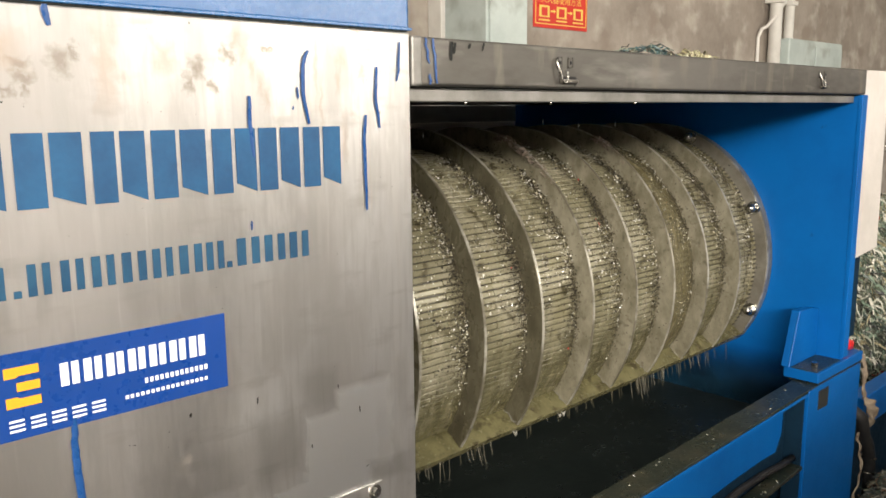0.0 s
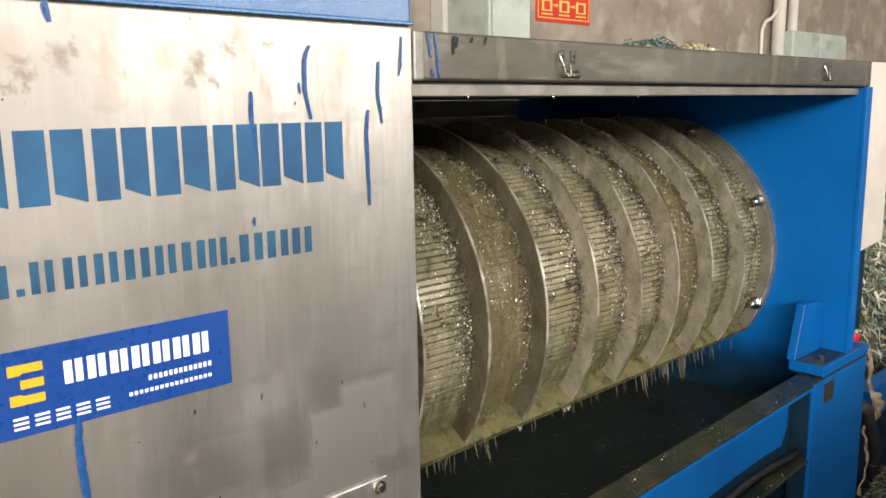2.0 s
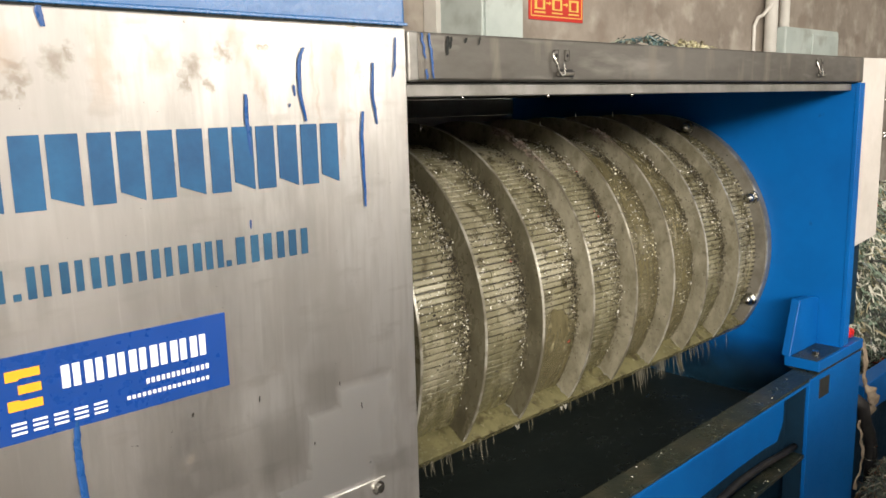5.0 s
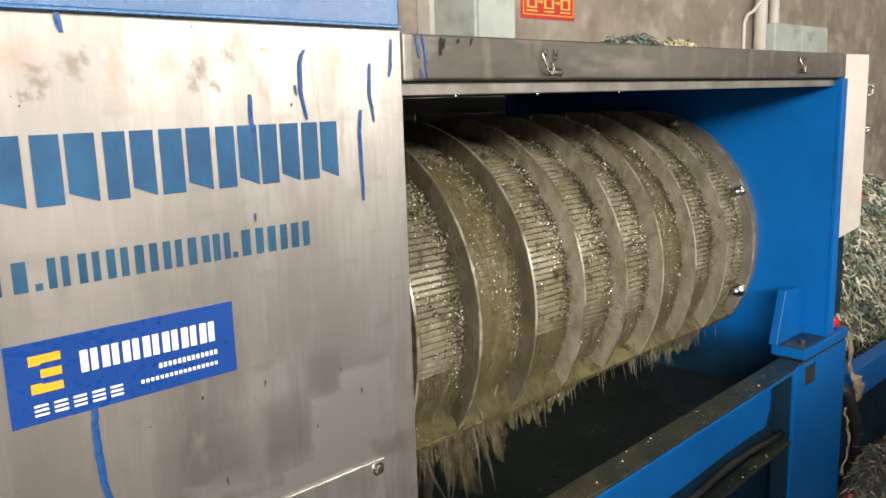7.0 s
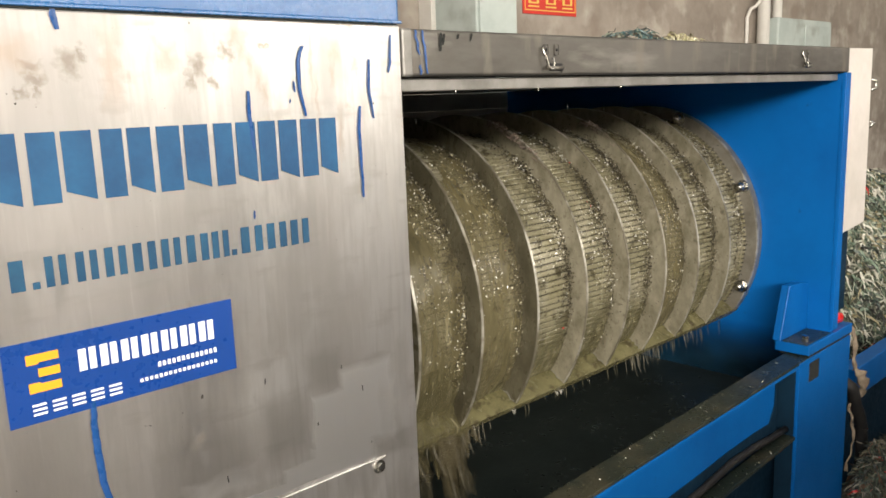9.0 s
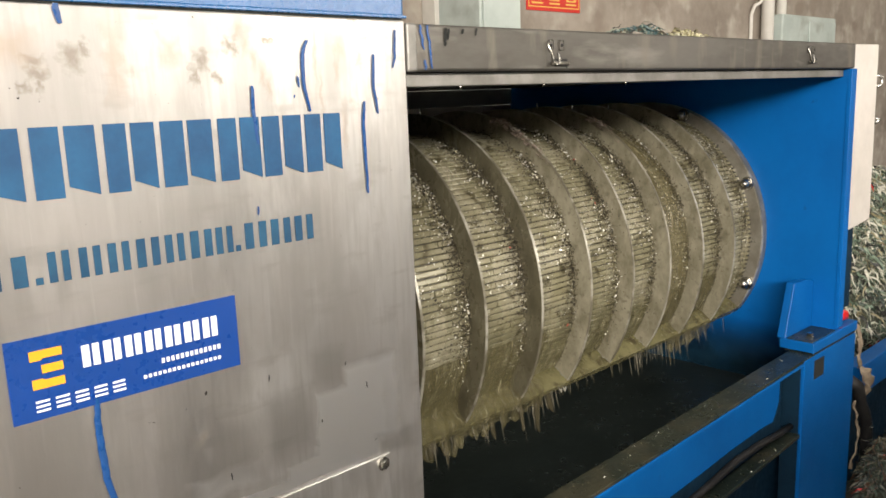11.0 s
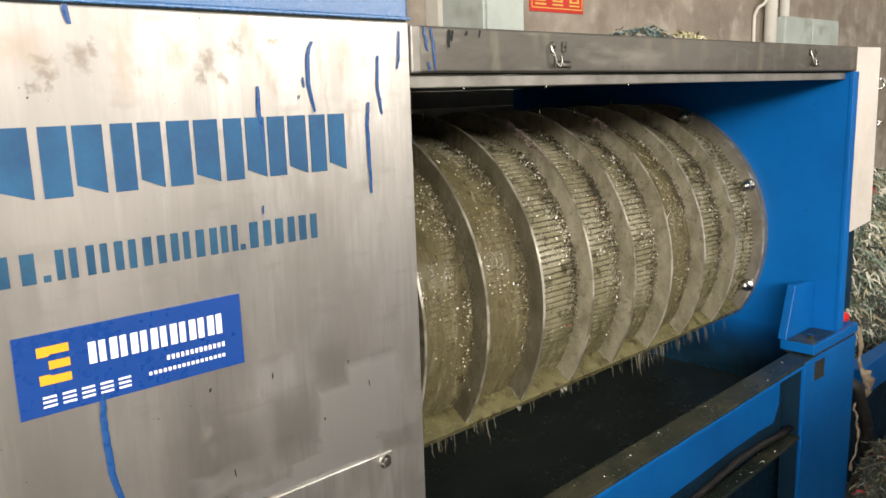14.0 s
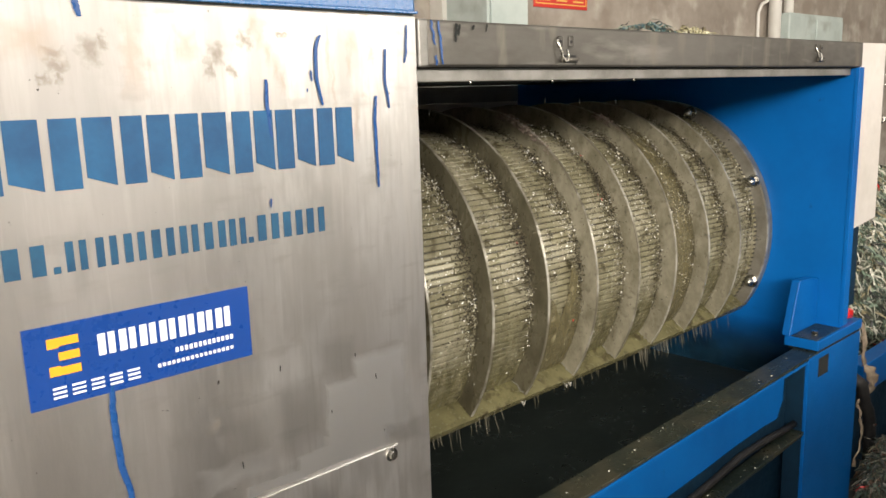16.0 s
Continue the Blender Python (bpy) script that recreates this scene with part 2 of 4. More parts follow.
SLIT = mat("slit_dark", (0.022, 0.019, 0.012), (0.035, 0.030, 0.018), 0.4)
add_spots(SHELF, (0.06, 0.05, 0.025), 30, 0.55, 0.66)
BLUE = mat("blue_paint", (0.0025, 0.108, 0.375), (0.002, 0.086, 0.31), 0.34, 0.0, 3.0, 160, 0.05, 0.08, spec=0.20, bump_dist=0.0015)
add_spots(BLUE, (0.01, 0.055, 0.16), 18, 0.70, 0.80)
BLUE_TOP = mat("blue_paint_hopper", (0.010, 0.104, 0.29), (0.008, 0.082, 0.24), 0.28, 0.0, 3, 120, 0.15, bump_dist=0.004, coat=0.4)
WET_TOP = mat("wet_grimy_paint", (0.019, 0.026, 0.020), (0.010, 0.016, 0.014), 0.33, 0.0, 10, 80, 0.25, 0.12)
add_spots(WET_TOP, (0.043, 0.042, 0.028), 9, 0.5, 0.66)
# tank paint; also the painted shade of the column side and discharge skirt
TANK = mat("tank_paint_and_shade", (0.007, 0.026, 0.050), (0.005, 0.016, 0.030), 0.5, 0.0, 6, 60, 0.2, spec=0.12)
UNDERSIDE = mat("shaded_dull_steel", (0.34, 0.35, 0.35), (0.25, 0.26, 0.255), 0.7, 0.1, 6, 60, 0.1, 0.05)
DULL = mat("dull_dark_steel", (0.032, 0.034, 0.033), (0.022, 0.023, 0.022), 0.95, 0.0, 6, 60, 0.1, 0.03, spec=0.05)
SLUDGE = mat("tank_water", (0.027, 0.034, 0.031), (0.018, 0.024, 0.022), 0.30, 0.0, 6, 40, 0.15, 0.06)
PAINT_MARK = mat("stencil_blue", (0.006, 0.052, 0.135), (0.012, 0.088, 0.20), 0.5, 0.0, 9, 120, 0.05)
PAINT_MARK_THIN = mat("stencil_teal", (0.006, 0.047, 0.105), (0.012, 0.075, 0.145), 0.5, 0.0, 20, 120, 0.05)
DRIP = mat("drip_blue", (0.011, 0.062, 0.21), (0.010, 0.052, 0.18), 0.3, 0.0, 20, 90, 0.05)
STICKER = mat("sticker_blue", (0.005, 0.042, 0.215), (0.006, 0.046, 0.235), 0.32, 0.0, 8, 90, 0.03)
YELLOW = mat("sticker_yellow", (0.84, 0.35, 0.02), (0.80, 0.335, 0.02), 0.35)
WHITE = mat("sticker_white", (0.80, 0.82, 0.86), (0.76, 0.78, 0.82), 0.35)
CONCRETE = mat("plaster_grey", (0.355, 0.31, 0.262), (0.215, 0.183, 0.152), 0.85, 0.0, 1.6, 22, 0.25, 0.08, ramp=(0.36, 0.62))
add_spots(CONCRETE, (0.44, 0.40, 0.345), 6, 0.5, 0.72)
add_spots(CONCRETE, (0.24, 0.20, 0.165), 3.1, 0.56, 0.66)
FLOOR = mat("floor_concrete", (0.125, 0.119, 0.106), (0.08, 0.077, 0.068), 0.5, 0.0, 1.2, 30, 0.2, 0.2)
HALLWALL = mat("hall_plaster", (0.42, 0.40, 0.36), (0.34, 0.32, 0.29), 0.9, 0.0, 1.0, 20, 0.1)
# white of the added low wall, chosen to brighten reflections in the panel
REFLECTOR_WHITE = mat("reflector_white", (0.76, 0.75, 0.72), (0.62, 0.61, 0.58), 0.9, 0.0, 1.4, 24, 0.15)
ROOF = mat("roof_sheet", (0.36, 0.37, 0.38), (0.30, 0.31, 0.32), 0.7, 0.0, 1.0, 20, 0.1)
CABINET = mat("cabinet_grey_green", (0.50, 0.56, 0.53), (0.42, 0.48, 0.455), 0.5, 0.0, 4, 60, 0.05)
add_spots(CABINET, (0.33, 0.36, 0.33), 7, 0.52, 0.72)
PVC = mat("pvc_white", (0.70, 0.68, 0.63), (0.60, 0.58, 0.53), 0.45, 0.0, 5, 60, 0.05)
SIGN_RED = mat("sign_red", (0.62, 0.035, 0.025), (0.56, 0.03, 0.02), 0.35, 0.0, 6, 60, 0.03)
SIGN_YELLOW = mat("sign_yellow", (0.80, 0.58, 0.12), (0.74, 0.54, 0.12), 0.4)
RUBBER = mat("black_rubber", (0.016, 0.016, 0.017), (0.028, 0.027, 0.026), 0.48, 0.0, 20, 90, 0.15, spec=0.22)
RAG = mat("beige_rag", (0.27, 0.215, 0.155), (0.13, 0.10, 0.07), 0.85, 0.0, 18, 90, 0.4)
FLAKE = speckled("wet_plastic_flakes", [(0.74, 0.73, 0.64), (0.10, 0.09, 0.05), (0.46, 0.43, 0.30), (0.82, 0.81, 0.76), (0.13, 0.115, 0.06), (0.60, 0.57, 0.44), (0.05, 0.045, 0.03), (0.26, 0.235, 0.14)], 0.16, 0.8)
GRIT = speckled("dark_wet_grit", [(0.035, 0.03, 0.018), (0.06, 0.05, 0.028), (0.10, 0.085, 0.05), (0.02, 0.017, 0.012)], 0.6, 0.3)
HEAP = speckled("film_scrap", [(0.44, 0.45, 0.36), (0.25, 0.30, 0.22), (0.10, 0.14, 0.10), (0.55, 0.54, 0.46), (0.06, 0.085, 0.07), (0.34, 0.30, 0.18), (0.16, 0.22, 0.16), (0.05, 0.05, 0.05), (0.62, 0.60, 0.52)], 0.4, 0.5)
WET_SCRAP = speckled("dark_wet_film", [(0.16, 0.15, 0.10), (0.06, 0.08, 0.06), (0.03, 0.035, 0.03), (0.24, 0.23, 0.19), (0.04, 0.05, 0.045), (0.14, 0.08, 0.05), (0.08, 0.11, 0.08)], 0.45, 0.4)
TEAL_SCRAP = speckled("dark_teal_film", [(0.05, 0.10, 0.10), (0.09, 0.15, 0.14), (0.03, 0.04, 0.04), (0.20, 0.22, 0.17), (0.04, 0.09, 0.10), (0.13, 0.11, 0.08)], 0.4, 0.5)
PALE_SCRAP = speckled("pale_yellow_film", [(0.55, 0.52, 0.30), (0.66, 0.62, 0.42), (0.28, 0.25, 0.13), (0.44, 0.42, 0.24), (0.70, 0.68, 0.55), (0.15, 0.13, 0.08)], 0.4, 0.5)
HEAP_CORE = mat("scrap_core", (0.10, 0.11, 0.08), (0.05, 0.055, 0.04), 0.8, 0.0, 12, 60, 0.6, bump_dist=0.03)
SCUM = mat("pinkish_scum", (0.30, 0.24, 0.195), (0.13, 0.10, 0.075), 0.45, 0.0, 40, 140, 0.6)
SCRAP_GREY = mat("grey_film", (0.22, 0.215, 0.18), (0.14, 0.135, 0.11), 0.4)
SCRAP_RED = mat("red_film", (0.60, 0.02, 0.02), (0.5, 0.02, 0.02), 0.35)
WATER_SHEET = watery("murky_water_sheet", (0.182, 0.159, 0.085), 0.32, 0.60, 21, 0.30, 0.95, (1.5, 0.5, 0.42), 0.2)
# painted shade of the tank: navy, fading out with height
PLATE_SHADE = watery("end_plate_shade", (0.006, 0.030, 0.055), 0.30, 0.50, 9, 0.8, 1.0, (1, 1, 1), 0.5, (0.45, 0.68))
MURK = watery("clinging_murk", (0.180, 0.165, 0.084), 0.28, 0.56, 26, 0.35, 0.96, (1.5, 1, 0.45), 0.2, (0.76, 0.97))
for water in (WATER_SHEET, MURK):
    add_spots(water, (0.065, 0.054, 0.026), 48, 0.60, 0.70, (1, 1, 0.7))
    add_spots(water, (0.30, 0.27, 0.165), 30, 0.60, 0.74, (1.6, 1, 0.25))
WATER_STRAND = watery("murky_water_strand", (0.32, 0.295, 0.22), 0.34, 0.68, 30, 0.0, 0.46, (1.5, 1, 0.3), 0.2, (0.68, 0.48))
WATER_VEIL = watery("murky_water_veil", (0.165, 0.142, 0.082), 0.40, 0.68, 34, 0.0, 0.62, (2.2, 1, 0.16), 0.2, (0.70, 0.46))
WATER_SPILL = watery("murky_water_spill", (0.165, 0.147, 0.075), 0.34, 0.62, 34, 0.06, 0.86, (1.8, 1, 0.35), 0.16)
add_spots(WATER_SPILL, (0.30, 0.275, 0.18), 44, 0.60, 0.74, (1.8, 1, 0.25))
WATER_FRINGE = watery("water_fringe", (0.22, 0.20, 0.13), 0.3, 0.7, 60, 0.05, 0.5)


# ---- mesh helpers ----
def mesh_of(name, verts, faces, material, smooth=False):
    me = bpy.data.meshes.new(name)
    me.from_pydata(verts, [], faces)
    me.materials.append(material)
    if smooth:
        me.shade_smooth()
    me.update()
    return me


def part(name, bm, material, parent=None, label="", smooth=False):
    if isinstance(bm, bpy.types.Mesh):
        me = bm
    else:
        me = bpy.data.meshes.new(name)
        bmesh.ops.recalc_face_normals(bm, faces=bm.faces)
        bm.to_mesh(me)
        bm.free()
        me.materials.append(material)
        if smooth:
            me.shade_smooth()
    ob = new(name, me)
    if parent is not None:
        ob.parent = parent
    if label:
        ob["label"] = label
    return ob


def thing(name, label, category, at=(0, 0, 0), group="", kind=""):
    return tagged(new(name), label, category, group, kind) if at == (0, 0, 0) else moved(tagged(new(name), label, category, group, kind), at)


def moved(ob, at):
    ob.location = at
    return ob


def box(lo, hi, bevel=0.0, seg=2, bm=None):
    bm = bm or bmesh.new()
    c = [(a + b) / 2 for a, b in zip(lo, hi)]
    s = [b - a for a, b in zip(lo, hi)]
    r = bmesh.ops.create_cube(bm, size=1, matrix=Matrix.Translation(c) @ Matrix.Diagonal((*s, 1)))
    if bevel:
        es = list({e for v in r["verts"] for e in v.link_edges})
        bmesh.ops.bevel(bm, geom=es, offset=bevel, segments=seg, affect="EDGES", profile=0.5)
    return bm


def prism(points, axis, a, b, bevel=0.0):
    """A plate from an outline, stretched along an axis from a to b."""
    def place(u, v, w):
        return {"x": (w, u, v), "y": (u, w, v), "z": (u, v, w)}[axis]
    bm = bmesh.new()
    lo = [bm.verts.new(place(u, v, a)) for u, v in points]
    hi = [bm.verts.new(place(u, v, b)) for u, v in points]
    bm.faces.new(lo), bm.faces.new(hi[::-1])
    for i in range(len(points)):
        j = (i + 1) % len(points)
        bm.faces.new((lo[i], lo[j], hi[j], hi[i]))
    if bevel:
        bmesh.ops.bevel(bm, geom=list(bm.edges), offset=bevel, segments=2, affect="EDGES", profile=0.5)
    return bm


def tube(points, radii, sides=10, flat=1.0):
    """A round or flattened body along a line of points."""
    bm = bmesh.new()
    pts = [Vector(p) for p in points]
    rings = []
    for i, p in enumerate(pts):
        d = (pts[min(i + 1, len(pts) - 1)] - pts[max(i - 1, 0)]).normalized()
        u = d.cross(Vector((0.31, 0.87, 0.2))).normalized()
        v = d.cross(u).normalized()
        r = radii[i] if isinstance(radii, (list, tuple)) else radii
        rings.append([bm.verts.new(p + r * (math.cos(k * math.tau / sides) * u + flat * math.sin(k * math.tau / sides) * v)) for k in range(sides)])
    for a, b in zip(rings, rings[1:]):
        for k in range(sides):
            bm.faces.new((a[k], a[(k + 1) % sides], b[(k + 1) % sides], b[k]))
    bm.faces.new(rings[0][::-1]), bm.faces.new(rings[-1])
    return bm


def hex_bolt(parent, at, r, h, axis="y", washer=True):
    """Hexagon bolt head with a washer, facing -y or -x."""
    turn = Matrix.Translation(at) @ (pose(0, 0, 0, 90) if axis == "y" else pose(0, 0, 0, 0, -90))
    bm = bmesh.new()
    bmesh.ops.create_cone(bm, cap_ends=True, segments=6, radius1=r, radius2=r * 0.96, depth=h, matrix=turn @ Matrix.Translation((0, 0, h / 2 + 0.002)))
    b = part("bolt", bm, STEEL_BRIGHT, parent)
    if washer:
        w = bmesh.new()
        bmesh.ops.create_cone(w, cap_ends=True, segments=24, radius1=r * 1.55, radius2=r * 1.5, depth=0.0025, matrix=turn @ Matrix.Translation((0, 0, 0.00125)))
        part("washer", w, STEEL_BRIGHT, b)
    return b


# ---- hall ----
def hall():
    def slab(name, lo, hi, material, label, category):
        return tagged(part(name, box(lo, hi), material), label, category, kind="structure")
    slab("floor", (-7, -9, -0.2), (12, 2.1, 0), FLOOR, "stained grey concrete factory floor", "floor")
    slab("wall_back", (-7, 1.95, 0), (12, 2.15, 6), CONCRETE, "blotchy grey brown cement plaster wall behind the machine", "wall")
    slab("wall_left_sill", (-7.2, -7, 0), (-7, 2.15, 2.85), HALLWALL, "plain plastered hall wall below the side window", "wall")
    slab("wall_left_head", (-7.2, -7, 4.15), (-7, 2.15, 6), HALLWALL, "plain plastered hall wall above the side window", "wall")
    slab("wall_left_end", (-7.2, -7, 2.85), (-7, -6.2, 4.15), HALLWALL, "plain plastered wall beside the side window", "wall")
    slab("wall_left_back", (-7.2, -2.6, 2.85), (-7, 2.15, 4.15), HALLWALL, "plain plastered wall beside the side window", "wall")
    slab("wall_right", (12, -7, 0), (12.2, 2.15, 6), HALLWALL, "plain plastered hall wall", "wall")
    slab("wall_front_sill", (-7, -7.2, 0), (12, -7, 2.15), HALLWALL, "plain plastered hall wall under the windows", "wall")
    slab("wall_front_end", (-7, -7.2, 2.15), (-2.3, -7, 2.9), HALLWALL, "plain plastered wall below the high windows", "wall")
    slab("wall_front_head", (-7, -7.2, 4.2), (-2.3, -7, 6), HALLWALL, "plain plastered wall above the high windows", "wall")
    slab("wall_front_pier", (-2.3, -7.2, 2.15), (1.0, -7, 6), HALLWALL, "plain plastered pier between the windows", "wall")
    slab("wall_front_lintel", (1.0, -7.2, 3.75), (9.0, -7, 6), HALLWALL, "plain plastered wall above the wide window", "wall")
    slab("wall_front_east", (9.0, -7.2, 2.15), (12, -7, 6), HALLWALL, "plain plastered hall wall beside the wide window", "wall")
    # added out of view: blocks window light low down, reflects in the panel
    slab("light_screen_low", (-0.9, -1.60, 0), (7.0, -1.48, 1.17), REFLECTOR_WHITE, "added unseen low wall that shades the frame and brightens panel reflections", "wall")
    slab("ceiling", (-7, -7.2, 5.8), (12, 2.15, 6.0), ROOF, "grey sheet metal hall roof", "ceiling")
    slab("ground", (-60, -90, -0.3), (60, -9, -0.05), FLOOR, "pale concrete yard outside the doorway", "ground")


def cabinet():
    c = thing("electric_cabinet", "tall pale grey green metal electric cabinet against the wall", "cabinet")
    part("body", box((1.82, 1.6, 0.0), (2.095, 1.949, 2.7), 0.006), CABINET, c)
    part("door", box((1.835, 1.588, 0.12), (2.08, 1.6, 2.62), 0.004), CABINET, c)
    part("cable_duct", box((1.79, 1.86, 0.0), (1.82, 1.949, 2.7), 0.004), PVC, c, "pale vertical cable duct")


def wall_sign():
    s = thing("wall_sign", "red fire extinguisher instruction sign with yellow print on the wall", "sign")
    x0, x1, z0, z1, y = 2.535, 2.995, 1.922, 2.30, 1.943
    part("plate", box((x0, y, z0), (x1, 1.9495, z1), 0.001), SIGN_RED, s)
    for lo, hi in (((x0 + 0.012, z0 + 0.018), (x1 - 0.012, z0 + 0.023)), ((x0 + 0.012, z0 + 0.018), (x0 + 0.016, z1 - 0.018)), ((x1 - 0.016, z0 + 0.018), (x1 - 0.012, z1 - 0.018))):
        part("border_line", box((lo[0], y - 0.003, lo[1]), (hi[0], y - 0.0005, hi[1])), SIGN_YELLOW, s, "thin pale yellow border")
    for i in range(3):
        cx = x0 + 0.085 + i * 0.145
        p = part("pictogram", box((cx - 0.042, y - 0.003, z0 + 0.055), (cx + 0.042, y - 0.0005, z0 + 0.116)), SIGN_YELLOW, s, "small yellow instruction picture")
        part("red_shape", box((cx - 0.024, y - 0.005, z0 + 0.062), (cx + 0.022, y - 0.003, z0 + 0.105)), SIGN_RED, p)
        part("caption_bar", box((cx - 0.045, y - 0.003, z0 + 0.036), (cx + 0.045, y - 0.0005, z0 + 0.044)), SIGN_YELLOW, s, "tiny unreadable yellow caption")
        if i < 2:
            part("arrow", prism([(cx + 0.052, z0 + 0.085), (cx + 0.078, z0 + 0.085), (cx + 0.078, z0 + 0.079), (cx + 0.095, z0 + 0.089), (cx + 0.078, z0 + 0.099), (cx + 0.078, z0 + 0.093), (cx + 0.052, z0 + 0.093)], "y", y - 0.003, y - 0.0005), SIGN_YELLOW, s)
    cu = bpy.data.curves.new("lettering", "FONT")
    cu.body, cu.size, cu.align_x = "灭火器使用方法", 0.050, "CENTER"
    tmp = new("lettering", cu)
    me = bpy.data.meshes.new_from_object(tmp.evaluated_get(bpy.context.evaluated_depsgraph_get()))
    bpy.data.objects.remove(tmp)
    me.materials.clear()
    me.materials.append(SIGN_YELLOW)
    t = part("lettering", me, SIGN_YELLOW, s, "yellow printed characters")
    t.matrix_basis = pose((x0 + x1) / 2, y - 0.002, z0 + 0.134, 90)


def pipes():
    for x, r in ((5.20, 0.046), (5.42, 0.036)):
        p = thing("drain_pipe", "off-white plastic pipe fixed upright to the wall", "pipe", (x, 1.885, 0), "pipes on the wall")
        part("pipe", tube([(0, 0, 0), (0, 0, 5.8)], r, 20), PVC, p, smooth=True)
        for z in (1.2, 2.25, 3.4):
            part("clip", box((-r - 0.012, -r - 0.008, z), (r + 0.012, 0.064, z + 0.03), 0.004), PVC, p)
    c = thing("cable", "thin grey cable hanging beside the pipes", "cable")
    part("sheath", tube([(5.24, 1.84, 2.26), (5.17, 1.87, 2.16), (5.10, 1.90, 2.08), (5.06, 1.92, 2.06), (5.04, 1.935, 2.00), (5.04, 1.935, 1.2)], 0.013, 10), PVC, c, smooth=True)
    b = thing("junction_box", "pale grey green switch box mounted on the wall", "switch box")
    part("body", box((5.27, 1.80, 1.55), (6.25, 1.949, 2.0), 0.012), CABINET, b)
    part("cover", box((5.72, 1.788, 1.58), (6.22, 1.80, 1.96), 0.006), CABINET, b)


# ---- steel cover panel with its marks ----
def blotch_line(points, r, material, parent, name="paint_drip", label="thin run of blue paint"):
    """A flattened run of paint on the y = 0 face."""
    bm = bmesh.new()
    n = len(points)
    lo, hi = [], []
    for i, (x, z) in enumerate(points):
        w = r * (0.55 + 0.45 * math.sin(0.4 + 2.6 * i / max(1, n - 1)))
        lo.append(bm.verts.new((x - w, -0.0017, z)))
        hi.append(bm.verts.new((x + w, -0.0017, z)))
    mid = [bm.verts.new((x, -0.0017 - r * 0.30, z)) for x, z in points]
    for i in range(n - 1):
        bm.faces.new((lo[i], mid[i], mid[i + 1], lo[i + 1]))
        bm.faces.new((mid[i], hi[i], hi[i + 1], mid[i + 1]))
    return part(name, bm, material, parent, label, smooth=True)


def wiggle(x0, z0, x1, z1, n, amp, seed):
    rnd = random.Random(seed)
    return [(x0 + (x1 - x0) * i / n + rnd.uniform(-amp, amp), z0 + (z1 - z0) * i / n) for i in range(n + 1)]


def cover_panel():
    p = thing("cover_panel", "stained brushed stainless steel machine cover with blue stencilled marks", "machine panel")
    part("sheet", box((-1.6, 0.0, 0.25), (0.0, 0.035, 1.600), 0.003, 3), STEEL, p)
    part("top_seam", box((-1.6, 0.0015, 1.6002), (-0.004, 0.03, 1.6024), 0.0005), DULL, p, "dark seam under the hopper")
    # stencilled marks
    z0, z1 = 1.382, 1.464
    marks = ((-0.648, -0.571), (-0.560, -0.488), (-0.478, -0.416), (-0.408, -0.339), (-0.330, -0.269), (-0.264, -0.202), (-0.195, -0.134))
    for i, (a, b) in enumerate(marks):
        m = a + (b - a) * 0.48
        part("stencil_mark", prism([(a, z0), (m - 0.003, z0), (m - 0.003, z1), (a, z1)], "y", -0.0015, -0.0002), PAINT_MARK, p, "block of sprayed blue stencil paint")
        part("stencil_mark", prism([(m + 0.003, z0 + 0.012), (b, z0), (b, z1), (m + 0.003, z1)], "y", -0.0015, -0.0002), PAINT_MARK, p, "block of sprayed blue stencil paint")
    z0, z1 = 1.286, 1.322
    for a, b in ((-0.625, -0.580), (-0.572, -0.564), (-0.557, -0.533), (-0.522, -0.497), (-0.488, -0.462), (-0.453, -0.424), (-0.416, -0.391), (-0.382, -0.352),
                 (-0.346, -0.322), (-0.318, -0.311), (-0.303, -0.270), (-0.262, -0.231), (-0.223, -0.193)):
        for u, v in (((a, b),) if b - a < 0.01 else ((a, a + 0.38 * (b - a)), (a + 0.66 * (b - a), b))):
            part("stencil_bar", box((u, -0.0015, z0), (v, -0.0002, z0 + (0.008 if b - a < 0.01 else z1 - z0))), PAINT_MARK_THIN, p, "short bar of sprayed teal blue stencil paint")
    # runs of blue paint
    for i, (pts, r) in enumerate((
            ([(-0.515, 1.600), (-0.515, 1.593), (-0.512, 1.578)], 0.0040), ([(-0.275, 1.505), (-0.276, 1.471), (-0.272, 1.427)], 0.0030),
            ([(-0.184, 1.566), (-0.192, 1.547), (-0.193, 1.508), (-0.185, 1.468)], 0.0032), ([(-0.202, 1.517), (-0.201, 1.502)], 0.0018), ([(-0.209, 1.492), (-0.210, 1.487)], 0.0013),
            ([(-0.066, 1.548), (-0.069, 1.506), (-0.062, 1.460)], 0.0027), ([(-0.022, 1.585), (-0.024, 1.544), (-0.029, 1.528)], 0.0023), ([(-0.087, 1.479), (-0.091, 1.448), (-0.090, 1.397), (-0.089, 1.341)], 0.0030),
            ([(-0.280, 1.343), (-0.280, 1.331)], 0.0014), ([(-0.521, 1.138), (-0.524, 1.103), (-0.523, 1.071), (-0.521, 1.031), (-0.513, 0.990), (-0.508, 0.90)], 0.0046))):
        fine = []
        for (xa, za), (xb, zb) in zip(pts, pts[1:]):
            fine += [(xa + (xb - xa) * q / 5, za + (zb - za) * q / 5) for q in range(5)]
        rnd = random.Random(i)
        blotch_line([(u + rnd.uniform(-0.0006, 0.0006), v) for u, v in fine] + [pts[-1]], r, DRIP, p)
